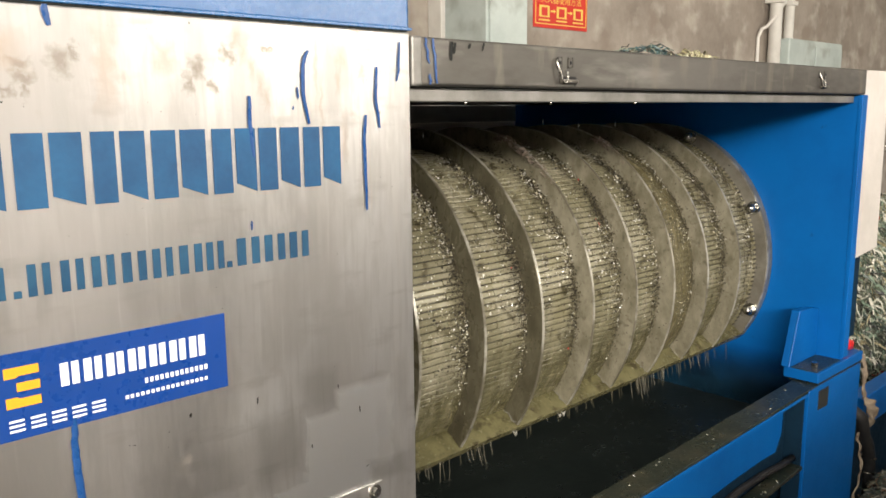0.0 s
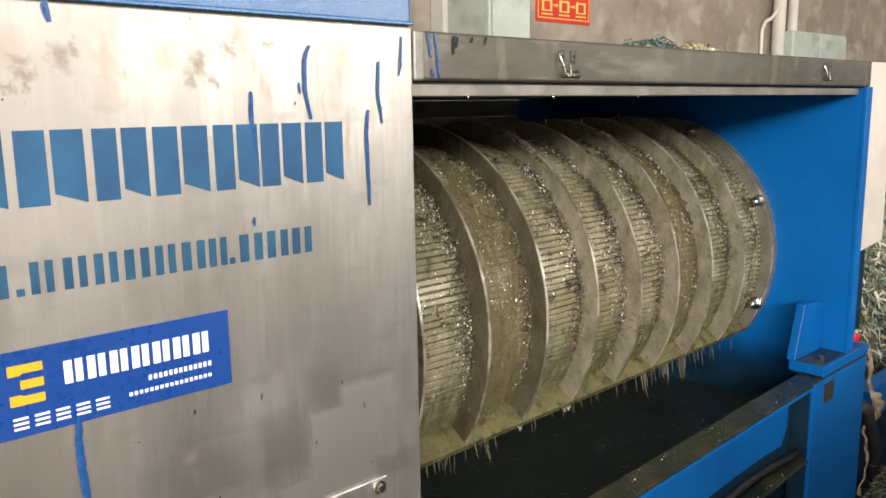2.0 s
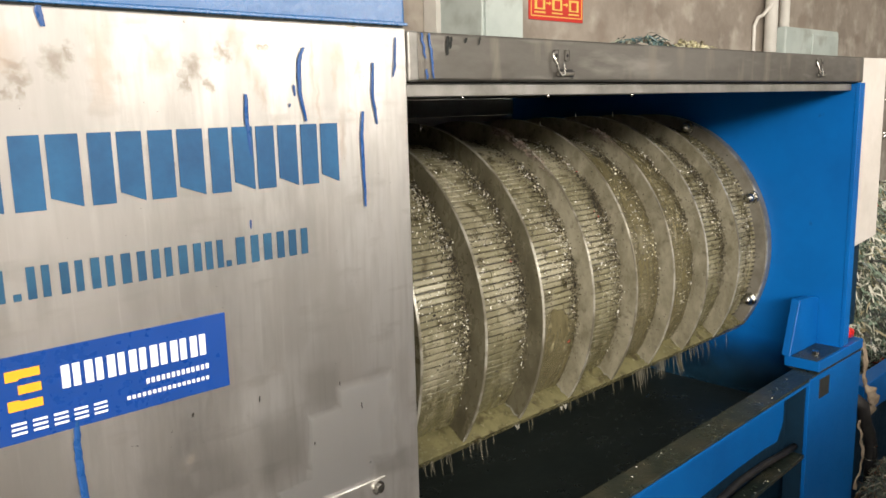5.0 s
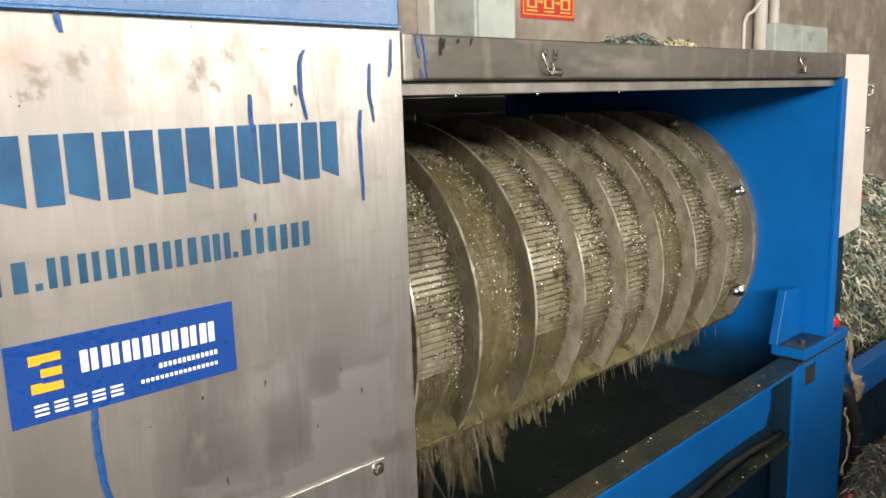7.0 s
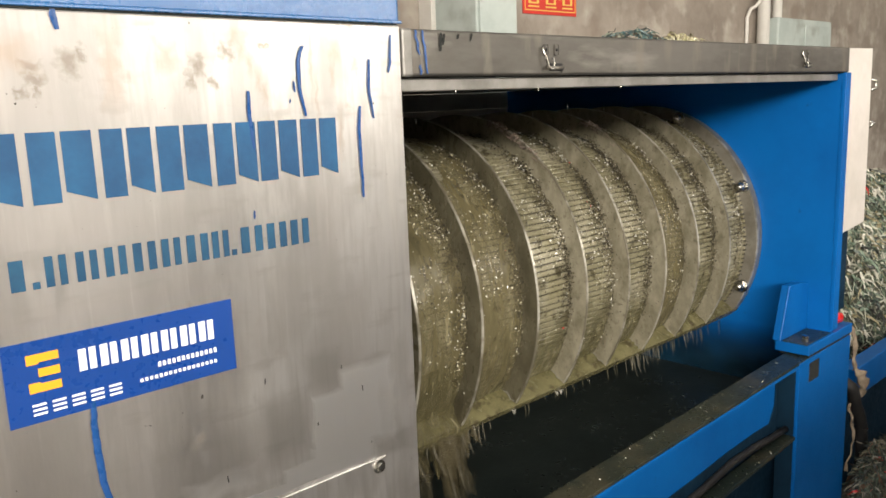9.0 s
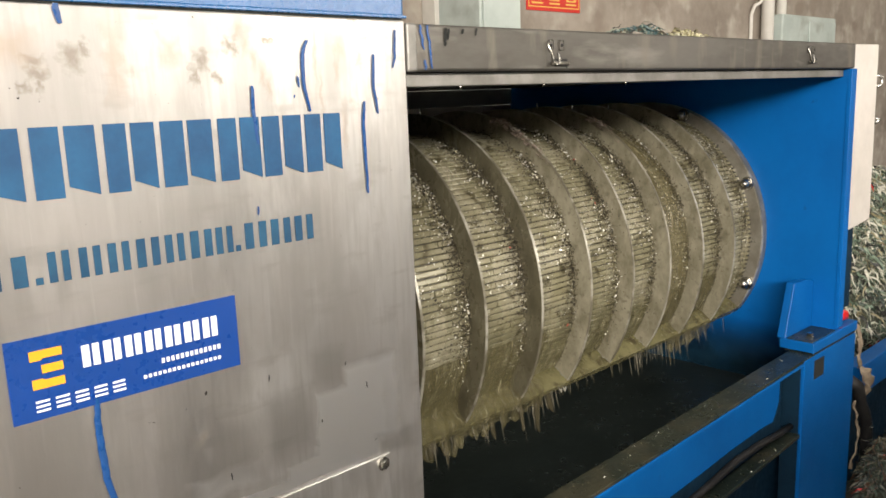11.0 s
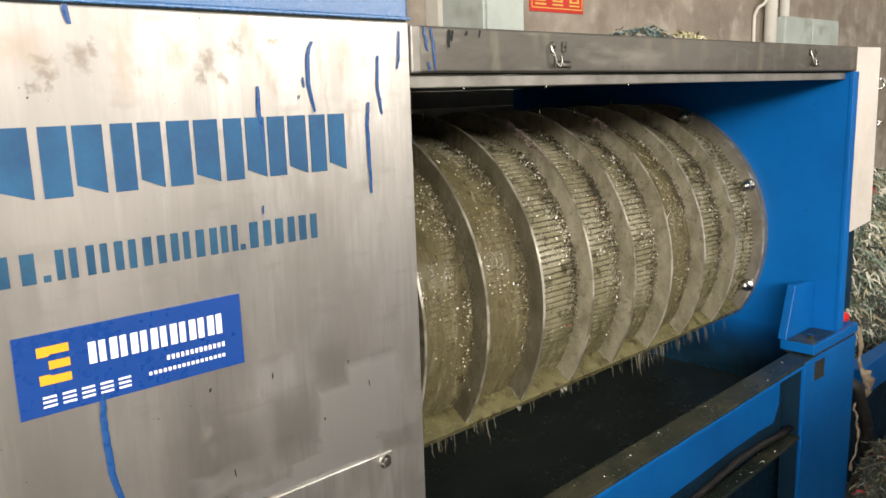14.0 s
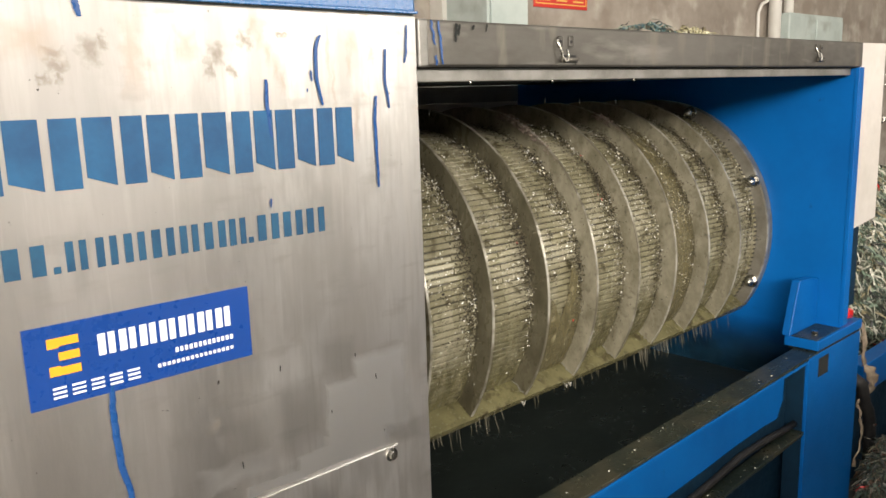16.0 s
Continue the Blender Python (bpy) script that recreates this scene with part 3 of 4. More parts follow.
    # nicks in the sheet
    for i, (xa, za, xb, zb) in enumerate(((-0.284, 1.101, -0.285, 1.092), (-0.151, 1.087, -0.151, 1.081), (-0.113, 1.044, -0.112, 1.034), (-0.200, 1.008, -0.200, 1.003), (-0.099, 0.945, -0.102, 0.942), (-0.355, 0.977, -0.354, 0.966))):
        blotch_line([(xa + (xb - xa) * q / 4, za + (zb - za) * q / 4) for q in range(5)], 0.0010, DULL, p, "nick", "short dark nick")
    # small cover plate at the foot
    c = part("inspection_plate", box((-1.1, -0.004, 0.28), (-0.074, -0.0004, 0.912), 0.0012), STEEL, p, "screwed steel inspection plate")
    hex_bolt(c, (-0.090, -0.004, 0.898), 0.0075, 0.006)
    hex_bolt(c, (-1.08, -0.004, 0.894), 0.0075, 0.006)
    # sticker
    s = part("sticker", box((-0.616, -0.0022, 1.128), (-0.327, -0.0003, 1.227), 0.0003), STICKER, p, "glossy blue sticker with a yellow emblem")
    y0, y1 = -0.0034, -0.0024
    x, z = -0.591, 1.165
    for pts in (((0, 0.034), (0.0, 0.046), (0.036, 0.046), (0.036, 0.036), (0.014, 0.036), (0.012, 0.034)), ((0.012, 0.018), (0.012, 0.028), (0.036, 0.028), (0.036, 0.018)), ((0.0, 0.0), (0.0, 0.012), (0.012, 0.012), (0.014, 0.010), (0.036, 0.010), (0.036, 0.0))):
        part("emblem_bar", prism([(x + u, z + v) for u, v in pts], "y", y0, y1), YELLOW, s)
    for i in range(7):
        a = -0.533 + i * 0.0259
        for u, v in ((0.0, 0.0090), (0.0125, 0.0205)):
            part("white_mark", box((a + u, y0, 1.178), (a + v, y1, 1.205)), WHITE, s)
    for i in range(5):
        a = -0.590 + i * 0.0222
        for k in range(3):
            part("white_dash", box((a, y0, 1.1375 + k * 0.0056), (a + 0.0155, y1, 1.1400 + k * 0.0056)), WHITE, s)
    for i in range(13):
        part("fine_dash", box((-0.437 + i * 0.0065, y0, 1.1590), (-0.4332 + i * 0.0065, y1, 1.1652)), WHITE, s)
    for i in range(17):
        part("fine_dash", box((-0.462 + i * 0.0064, y0, 1.1445), (-0.4582 + i * 0.0064, y1, 1.1490)), WHITE, s)


def hopper():
    h = thing("hopper", "blue painted steel hopper box above the cover panel", "hopper")
    part("body", box((-1.6, 0.004, 1.6025), (0.004, 1.38, 2.6), 0.006, 3), BLUE_TOP, h)
    part("bottom_flange", box((-1.6, -0.001, 1.6025), (0.004, 0.004, 1.607), 0.001), BLUE_TOP, h)


def latch(parent, x, z):
    """Toggle latch: base tab, wire bail and hook."""
    b = part("latch_base", box((x - 0.001, -0.003, z - 0.026), (x + 0.036, -0.0003, z - 0.012), 0.001), RUBBER, parent, "small dark toggle latch base")
    part("bail", tube([(x - 0.022, -0.004, z + 0.018), (x - 0.025, -0.006, z + 0.013), (x - 0.018, -0.009, z - 0.004), (x - 0.014, -0.010, z - 0.018), (x - 0.008, -0.011, z - 0.024), (x - 0.001, -0.011, z - 0.022),
                       (x + 0.003, -0.010, z - 0.012), (x + 0.001, -0.008, z - 0.002)], 0.0024, 10), STEEL_BRIGHT, b, "bright wire bail", smooth=True)
    for u in (-0.012, 0.019):
        part("hook_plate", box((x + u - 0.006, -0.003, z + 0.002), (x + u + 0.006, -0.0005, z + 0.022), 0.0028, 3), STEEL_LID, b)
        k = bmesh.new()
        bmesh.ops.create_uvsphere(k, u_segments=12, v_segments=8, radius=0.0034, matrix=Matrix.Translation((x + u, -0.003, z + 0.012)) @ Matrix.Diagonal((1, 0.6, 1, 1)))
        part("rivet", k, RUBBER, b, smooth=True)
    part("pivot", tube([(x - 0.012, -0.006, z - 0.021), (x + 0.034, -0.006, z - 0.021)], 0.0034, 10), STEEL_FLANGE, b, smooth=True)


def machine_lid():
    d = thing("hood", "grey stainless steel lid with toggle latches over the screen drum", "machine lid")
    part("front", box((0.004, 0.0, 1.522), (1.816, 0.012, 1.596), 0.005, 3), STEEL_LID, d)
    part("top", box((0.004, 0.013, 1.586), (1.816, 1.40, 1.594), 0.002), STEEL_LID, d)
    part("end_cap", box((0.0035, -0.0015, 1.5215), (0.024, 0.010, 1.5965), 0.004, 3), STEEL_LIP, d, "bright folded end of the lid")
    # strip whose dark colour gives the gap's shade and grime
    part("gap", box((0.004, 0.0135, 1.5195), (1.812, 0.0205, 1.532)), DULL, d, "dark strip painting the grimy shadow gap under the folded front")
    part("lip", box((0.002, 0.022, 1.4985), (1.788, 0.030, 1.5195), 0.002), STEEL_LIP, d, "pale steel strip under the lid")
    part("underside", box((0.002, 0.031, 1.507), (1.788, 1.38, 1.512)), UNDERSIDE, d, "dark underside")
    lid_marks(d)
    latch(d, 0.364, 1.556)
    latch(d, 1.487, 1.562)
    for i, (a, b) in enumerate((((0.030, 1.594), (0.037, 1.556)), ((0.046, 1.594), (0.053, 1.526)), ((0.039, 1.540), (0.040, 1.524)))):
        blotch_line(wiggle(*a, *b, 8, 0.0016, 40 + i), 0.0026, DRIP, d)


def lid_marks(d):
    for i, (x, z0, z1, r) in enumerate(((0.086, 1.591, 1.562, 0.0035), (0.093, 1.590, 1.572, 0.0028), (0.126, 1.590, 1.582, 0.003), (0.158, 1.593, 1.580, 0.002), (0.40, 1.534, 1.526, 0.002))):
        blotch_line(wiggle(x, z0, x - 0.003, z1, 7, 0.001, 60 + i), r, DULL, d, "smudge", "black grease smudge")
    r = random.Random(8)
    for x in (0.14, 0.36, 0.63):
        bm = bmesh.new()
        bmesh.ops.create_uvsphere(bm, u_segments=10, v_segments=8, radius=0.0028, matrix=Matrix.Translation((x, 0.024, 1.4970)) @ Matrix.Diagonal((1, 1, 1.3, 1)))
        part("drop", bm, STEEL_BRIGHT, d, "hanging water drop", smooth=True)


# ---- screen drum ----
AY, AZ, R0, R1 = 0.70, 0.977, 0.409, 0.462
RINGS = (0.03, 0.22, 0.41, 0.605, 0.80, 0.99, 1.175, 1.36, 1.555)
JOINT = -34.2
SHELL_END, SHELF_Z = JOINT + 0.6, R1 * math.sin(radians(JOINT))


def cyl(x, a, r):
    a = radians(a)
    return (x, -r * math.cos(a), r * math.sin(a))


def skin(x, a, h=0.0):
    """A place on the shell, h metres proud of it."""
    return cyl(x, a, R0 + h)


def arc_plate(x0, x1, r0, r1, a0, a1, n):
    """A curved bar: from radius r0 to r1, x0 to x1, a0 to a1 degrees."""
    bm = bmesh.new()
    rows = []
    for i in range(n + 1):
        a = a0 + (a1 - a0) * i / n
        rows.append([bm.verts.new(cyl(x, a, r)) for x, r in ((x0, r0), (x0, r1), (x1, r1), (x1, r0))])
    for p, q in zip(rows, rows[1:]):
        for k in range(4):
            bm.faces.new((p[k], p[(k + 1) % 4], q[(k + 1) % 4], q[k]))
    bm.faces.new(rows[0]), bm.faces.new(rows[-1][::-1])
    return bm


def bar_mesh(name, x0, x1, seed):
    """One screen bar, lying at angle 0, slightly crowned and uneven."""
    rnd = random.Random(seed)
    w, h = 0.0063, 0.005
    vs = []
    for x in (x0, (x0 + x1) / 2, x1):
        j = rnd.uniform(-0.0006, 0.0006)
        for y, z in ((0, -w), (-h * 0.7, -w), (-h, -w * 0.7), (-h, w * 0.7), (-h * 0.7, w), (0, w)):
            vs.append((x, y + (j if y else 0), z + j))
    fs = [(k + 6 * s, k + 1 + 6 * s, k + 7 + 6 * s, k + 6 + 6 * s) for s in range(2) for k in range(5)]
    fs += [(0, 1, 2, 3, 4, 5), (17, 16, 15, 14, 13, 12)]
    return mesh_of(name, vs, fs, BAR)


def flakes(name, spots, material, parent, label):
    """Loose bits, each a small bent scrap lying on the drum."""
    vs, fs = [], []
    for p, n, s, rnd in spots:
        n = Vector(n).normalized()
        u = n.cross(Vector((rnd.uniform(-1, 1), rnd.uniform(-1, 1), rnd.uniform(-1, 1)))).normalized()
        v = n.cross(u)
        u = (u + n * rnd.uniform(-0.5, 0.5)) * s
        v = (v + n * rnd.uniform(-0.6, 0.6)) * s * rnd.uniform(0.4, 0.9)
        k, p = len(vs), Vector(p)
        vs += [tuple(p - u), tuple(p - v * 0.9 + n * s * 0.3), tuple(p + u * 0.9), tuple(p + v + n * s * 0.2)]
        fs += [(k, k + 1, k + 2), (k, k + 2, k + 3)]
    return tagged(part(name, mesh_of(name, vs, fs, material), material, parent), label, kind="stuff")


def screen_drum():
    d = thing("screen_drum", "wet slotted steel screen drum with raised rings and stuck plastic flakes", "screen drum", (0, AY, AZ))
    # closed core; its near-black colour paints the shade between the bars
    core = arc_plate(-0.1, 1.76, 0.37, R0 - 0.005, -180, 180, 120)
    part("core", core, SLIT, d, "near-black core with the shade of the slits in its colour")
    for i, x in enumerate(RINGS):
        r = part("ring", arc_plate(x - 0.003, x + 0.003, R0 - 0.03, R1, JOINT + 0.1, 205, 120), STEEL_RING if i < 4 else RING_PALE, d, "grey steel stiffening ring")
        part("ring_edge", arc_plate(x - 0.0034, x + 0.0034, R1 - 0.0015, R1 + 0.0008, JOINT + 0.3, 204, 120), EDGE, r, "worn bright edge")
        if i < 3:
            continue
        heel = [cyl(x - 0.006, JOINT + 0.6, R0), cyl(x - 0.006, JOINT + 0.6, R1 - 0.006)]
        part("ring_foot", tube([Vector(heel[0]).lerp(Vector(heel[1]), q / 5) + Vector((0.003 * math.sin(q * 2.1 + i), 0, 0.002 * math.cos(q * 1.7 + i))) for q in range(6)], [0.0008, 0.0013, 0.0007, 0.0017, 0.0010, 0.0015], 6),
             SCRAP_GREY, r, "pale scrap caught at the foot of the ring")
    # end flange with its dome nuts
    f = part("end_flange", arc_plate(1.746, 1.788, R0 - 0.01, R1 - 0.006, JOINT - 1, 180 - JOINT, 160), STEEL_FLANGE, d, "smooth steel end flange")
    part("bright_rim", arc_plate(1.750, 1.760, R1 - 0.008, R1 - 0.004, JOINT - 1, 180 - JOINT, 120), EDGE, f, "worn bright rim")
    part("weld_seam", arc_plate(1.738, 1.7465, R0, R0 + 0.010, SHELL_END, 180 - JOINT, 120), BAR, f, "stitched weld seam")
    vs, fs = [], []
    for q in range(84):
        a, k = -38 + 2.1 * q, len(vs)
        vs += [cyl(x, a + e, R0 + h) for x, e, h in ((1.731, -0.35, 0.009), (1.746, -0.5, 0.013), (1.746, 0.3, 0.013), (1.731, 0.35, 0.009), (1.737, 0, 0.0155))]
        fs += [(k, k + 1, k + 4), (k + 1, k + 2, k + 4), (k + 2, k + 3, k + 4), (k + 3, k, k + 4)]
    tagged(part("stitch", mesh_of("stitch", vs, fs, SLIT), SLIT, f), "row of dark stitch marks", kind="stuff")
    for a in (68.7, 24.4, -21.5, 113, 160):
        c = Vector(cyl(1.746, a, 0.441))
        bm = bmesh.new()
        m = Matrix.Translation(c) @ pose(0, 0, 0, 0, -90)
        bmesh.ops.create_cone(bm, cap_ends=True, segments=6, radius1=0.018, radius2=0.018, depth=0.014, matrix=m @ Matrix.Translation((0, 0, 0.010)))
        n = part("dome_nut", bm, STEEL_BRIGHT, f, "shiny dome nut")
        bm = bmesh.new()
        bmesh.ops.create_uvsphere(bm, u_segments=20, v_segments=12, radius=0.0155, matrix=m @ Matrix.Translation((0, 0, 0.019)))
        part("dome", bm, STEEL_BRIGHT, n, smooth=True)
        bm = bmesh.new()
        bmesh.ops.create_cone(bm, cap_ends=True, segments=24, radius1=0.023, radius2=0.022, depth=0.004, matrix=m @ Matrix.Translation((0, 0, 0.002)))
        part("washer", bm, STEEL_BRIGHT, n)
    # radial joint flanges of the two half shells, rising a little along the drum
    for name, a0, r1, label in (("joint_flange", JOINT - 1.7, R1 + 0.004, "murky wet joint flange of the upper half shell"), ("lower_flange", JOINT - 3.9, R1 + 0.001, "murky wet joint flange of the lower half shell")):
        bm = arc_plate(-0.1, 1.775, R0 - 0.03, r1, a0, a0 + 1.7, 2)
        bmesh.ops.bevel(bm, geom=list(bm.edges), offset=0.0015, segments=1, affect="EDGES")
        for v in bm.verts:
            v.co.z += 0.010 * (v.co.x - 0.7)
        part(name, bm, SHELF, d, label)
    # bars of the screen
    rnd = random.Random(5)
    pitch, joined = math.degrees(0.0152 / R0), ([], [])
    whole = [bar_mesh("bar", 0.004, 0.186, s) for s in range(3)]
    short = [(bar_mesh("bar", 0.004, c - 0.001, 7 + k), bar_mesh("bar", c + 0.002, 0.186, 17 + k)) for k, c in enumerate((0.05, 0.09, 0.135))]
    for i, x in enumerate(RINGS):
        width = ((RINGS + (1.74,))[i + 1] - x) / 0.19
        a = SHELL_END
        while a < 150:
            pieces = [rnd.choice(whole)] if rnd.random() < 0.62 else list(rnd.choice(short))
            m = Matrix.Translation(skin(x, a, -0.005)) @ pose(0, 0, 0, -a) @ Matrix.Diagonal((width, 1, 1, 1))
            for me in pieces:
                if 1 <= i <= 4 and -10 < a < 58:
                    b = part("bar", me, BAR, d)
                    b.matrix_basis = m
                else:
                    k = len(joined[0])
                    joined[0].extend(tuple(m @ v.co) for v in me.vertices)
                    joined[1].extend(tuple(k + q for q in f.vertices) for f in me.polygons)
            a += pitch
    tagged(part("far_bar", mesh_of("far_bar", *joined, BAR), BAR, d), "remaining screen bars", kind="stuff")
    # pale scum and torn film caught on the rings
    for i, (x, a0, a1, count) in enumerate(((0.797, 72, 44, 46), (1.174, 68, 50, 30))):
        r, spots = random.Random(70 + i), []
        for _ in range(count * 6):
            u = r.random() ** 1.6
            a = a0 + (a1 - a0) * u
            p = cyl(x + r.gauss(0, 0.007) * (1.3 - u), a, R1 + r.uniform(-0.012, 0.003))
            spots.append((p, cyl(r.uniform(-0.6, 0.6), a, 1), r.uniform(0.003, 0.010) * (1.2 - 0.8 * u), r))
        flakes("scum", spots, SCUM, d, "pale pinkish scum and torn film caught on a ring")
    # murk that always clings to the lower part
    for i in range(0, 8):
        x0, x1 = RINGS[i] + 0.004, RINGS[i + 1] - 0.004
        vs, fs, nx, na = [], [], 24, 24
        for j in range(nx + 1):
            u = j / nx
            top = 6.0
            for k in range(na + 1):
                a = SHELL_END + (top - SHELL_END) * k / na
                vs.append(skin(x0 + (x1 - x0) * u, a, 0.0025 + 0.002 * noise.noise(Vector((u * 5, a * 0.3, i + 40)))))
        fs = [(j * (na + 1) + k, (j + 1) * (na + 1) + k, (j + 1) * (na + 1) + k + 1, j * (na + 1) + k + 1) for j in range(nx) for k in range(na)]
        part("wet_film", mesh_of("wet_film", vs, fs, MURK, True), MURK, d, "clinging film of murky yellow water")
    # loose flakes and grit
    def scatter(n, seed, corner, s0, s1, amin, amax):
        r = random.Random(seed)
        out = []
        for _ in range(n):
            i = r.randrange(0, len(RINGS))
            x0, x1 = RINGS[i] + 0.006, (RINGS + (1.74,))[i + 1] - 0.006
            a = r.triangular(amin, amax, 30)
            if r.random() < corner:
                x, rad = x1 - abs(r.gauss(0, 0.026)), abs(r.gauss(0.004, 0.006))
            else:
                x, rad = r.uniform(x0, x1), 0.002 + r.uniform(0, 0.009)
            if noise.noise(Vector((x * 9, a * 0.07, seed))) < r.uniform(-0.55, 0.35):
                continue
            x = min(max(x, x0), x1)
            out.append((skin(x, a, rad), cyl(0, a, 1), r.uniform(s0, s1) * r.uniform(0.6, 1.2), r))
        return out
    r = random.Random(41)
    spots = []
    for _ in range(2600):
        i = r.randrange(0, len(RINGS))
        a, rad = r.uniform(JOINT + 2, 80), R0 + 0.048 * r.random() ** 2.2
        if noise.noise(Vector((i * 3.3, a * 0.11, 5))) > r.uniform(-0.4, 0.4):
            continue
        p = cyl(RINGS[i] - 0.0042, a, rad)
        spots.append((p, (-1, 0, 0), r.uniform(0.0008, 0.0026), r))
    for _ in range(9000):
        i = r.randrange(1, len(RINGS))
        a = r.triangular(JOINT + 3, 84, 52)
        if noise.noise(Vector((i * 5.1, a * 0.09, 9))) < r.uniform(-0.6, 0.2):
            continue
        x, h = RINGS[i] - 0.005 - abs(r.gauss(0, 0.016)), abs(r.gauss(0.003, 0.006))
        spots.append((skin(x, a, h), cyl(0, a, 1), r.uniform(0.0012, 0.0046), r))
    flakes("ring_grit", spots, GRIT, d, "dark wet grit packed against the ring faces")
    pale = []
    for i in range(1, 8):
        for _ in range(170):
            a = r.triangular(40, 74, 56)
            if noise.noise(Vector((i * 2.7, a * 0.12, 2))) < r.uniform(-0.3, 0.3):
                continue
            pale.append((skin(RINGS[i] - 0.006 - abs(r.gauss(0, 0.022)), a, abs(r.gauss(0.004, 0.006))), cyl(0, a, 1), r.uniform(0.002, 0.0055), r))
    flakes("pale_flake", pale, FLAKE, d, "larger pale flakes lodged beside the rings")
    red = [(skin(x, a, 0.006), cyl(0, a, 1), q, r) for x, a, q in ((0.950, 29.4, 0.006), (0.944, 31.5, 0.005), (0.771, -13, 0.004), (0.98, 50, 0.004), (0.57, 20, 0.003))]
    flakes("red_flake", red, SCRAP_RED, d, "few small red film scraps")
    flakes("loose_flake", scatter(21000, 2, 0.40, 0.0010, 0.0034, JOINT + 1, 95), FLAKE, d, "small wet pale plastic flakes")
    flakes("grit", scatter(26000, 9, 0.72, 0.0010, 0.0036, JOINT + 1, 90), GRIT, d, "dark wet grit and fibres")
    return d


# ---- blue frame and tank ----
def machine_frame():
    f = thing("screw_press", "blue painted steel machine frame and tank with wet grimy beam", "machine frame")
    part("end_plate", box((1.790, 0.004, 0.30), (1.812, 1.40, 1.520), 0.002), BLUE, f)
    part("edge_strip", box((1.788, -0.004, 0.70), (1.826, 0.010, 1.5215), 0.002), BLUE, f, "blue edge strip of the end plate")
    def sloped(name, lo, hi, material, label="", bevel=0.002, slope=0.029):
        bm = box(lo, hi, bevel)
        for v in bm.verts:
            v.co.z += slope * (v.co.x - 1.52)
        return part(name, bm, material, f, label)
    sloped("beam_top", (-0.02, -0.004, 0.6455), (1.612, 0.069, 0.6555), WET_TOP, "wet grimy top of the front beam")
    sloped("beam_lip", (-0.02, -0.0045, 0.636), (1.54, 0.002, 0.645), BLUE, "blue lip of the beam", 0.001)
    sloped("beam_face", (-0.02, 0.045, 0.430), (1.500, 0.057, 0.6445), BLUE)
    part("lower_wall", box((-0.02, 0.090, 0.0), (1.787, 0.102, 0.40), 0.002), TANK, f, "dark lower wall set back under the ledge")
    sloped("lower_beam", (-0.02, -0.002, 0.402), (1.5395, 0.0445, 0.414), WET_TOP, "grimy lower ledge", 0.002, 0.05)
    part("dark_band", prism([(-0.02, 0.345), (0.60, 0.376), (1.499, 0.421), (1.499, 0.640), (1.488, 0.60), (1.485, 0.524), (1.452, 0.472), (1.36, 0.474), (1.19, 0.468), (1.035, 0.457), (0.892, 0.449), (0.60, 0.434), (-0.02, 0.405)], "y", 0.0425, 0.0447), TANK, f, "dark navy band on the beam face above the ledge")
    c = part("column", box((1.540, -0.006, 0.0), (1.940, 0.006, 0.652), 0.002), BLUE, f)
    # inner face takes the dark colour so that it looks shaded
    part("column_side", box((1.540, 0.006, 0.0), (1.552, 0.061, 0.645), 0.002), TANK, f, "inner side of the column, painted dark as its shade")
    part("column_side", box((1.928, 0.006, 0.0), (1.940, 0.056, 0.645), 0.002), BLUE, f)
    # no opening is cut; a dark plate paints the hole's shade
    part("slot_shade", box((1.610, -0.0075, 0.575), (1.682, -0.0055, 0.636), 0.0005), DULL, c, "dark square that paints the shade inside a hole")
    b = part("base_plate", box((1.596, -0.008, 0.662), (1.945, 0.100, 0.694), 0.003), BLUE, f, "thick blue foot plate")
    part("shim", box((1.612, -0.003, 0.6525), (1.938, 0.09, 0.6615)), DULL, b, "dark gap under the foot plate")
    part("wet_pad", box((1.600, 0.000, 0.6935), (1.78, 0.078, 0.6965), 0.001), WET_TOP, b, "dark wet grime")
    bm = bmesh.new()
    bmesh.ops.create_cone(bm, cap_ends=True, segments=6, radius1=0.011, radius2=0.0105, depth=0.010, matrix=Matrix.Translation((1.665, 0.034, 0.7015)))
    part("bolt", bm, STEEL_BRIGHT, b)
    part("gusset", prism([(1.592, 0.6945), (1.789, 0.6945), (1.789, 0.846), (1.735, 0.858), (1.645, 0.864)], "y", 0.080, 0.108, 0.003), BLUE, f)
    part("back_skirt", box((-0.1, 1.395, 1.440), (1.789, 1.402, 1.506)), UNDERSIDE, f, "dull steel skirt at the back of the lid")
    part("tank_back", box((-0.1, 1.40, 0.25), (1.812, 1.412, 1.4395)), STEEL_PALE, f, "dull steel back wall")
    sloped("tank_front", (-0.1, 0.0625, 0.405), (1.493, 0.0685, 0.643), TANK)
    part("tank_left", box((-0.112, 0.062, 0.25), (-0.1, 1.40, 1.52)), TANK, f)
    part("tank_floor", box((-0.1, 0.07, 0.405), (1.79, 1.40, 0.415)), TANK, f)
    # thin sheet darkens the foot of the end plate as shade would
    part("shade_sheet", box((1.7868, 0.075, 0.46), (1.7894, 1.39, 0.74)), PLATE_SHADE, f, "dark sheet that paints the shade low on the end plate")
    w = tagged(part("tank_water", box((-0.098, 0.071, 0.416), (1.786, 1.398, 0.47)), SLUDGE), "dark murky water standing in the tank", "water", kind="structure")
    # flakes on the beam
    r = random.Random(3)
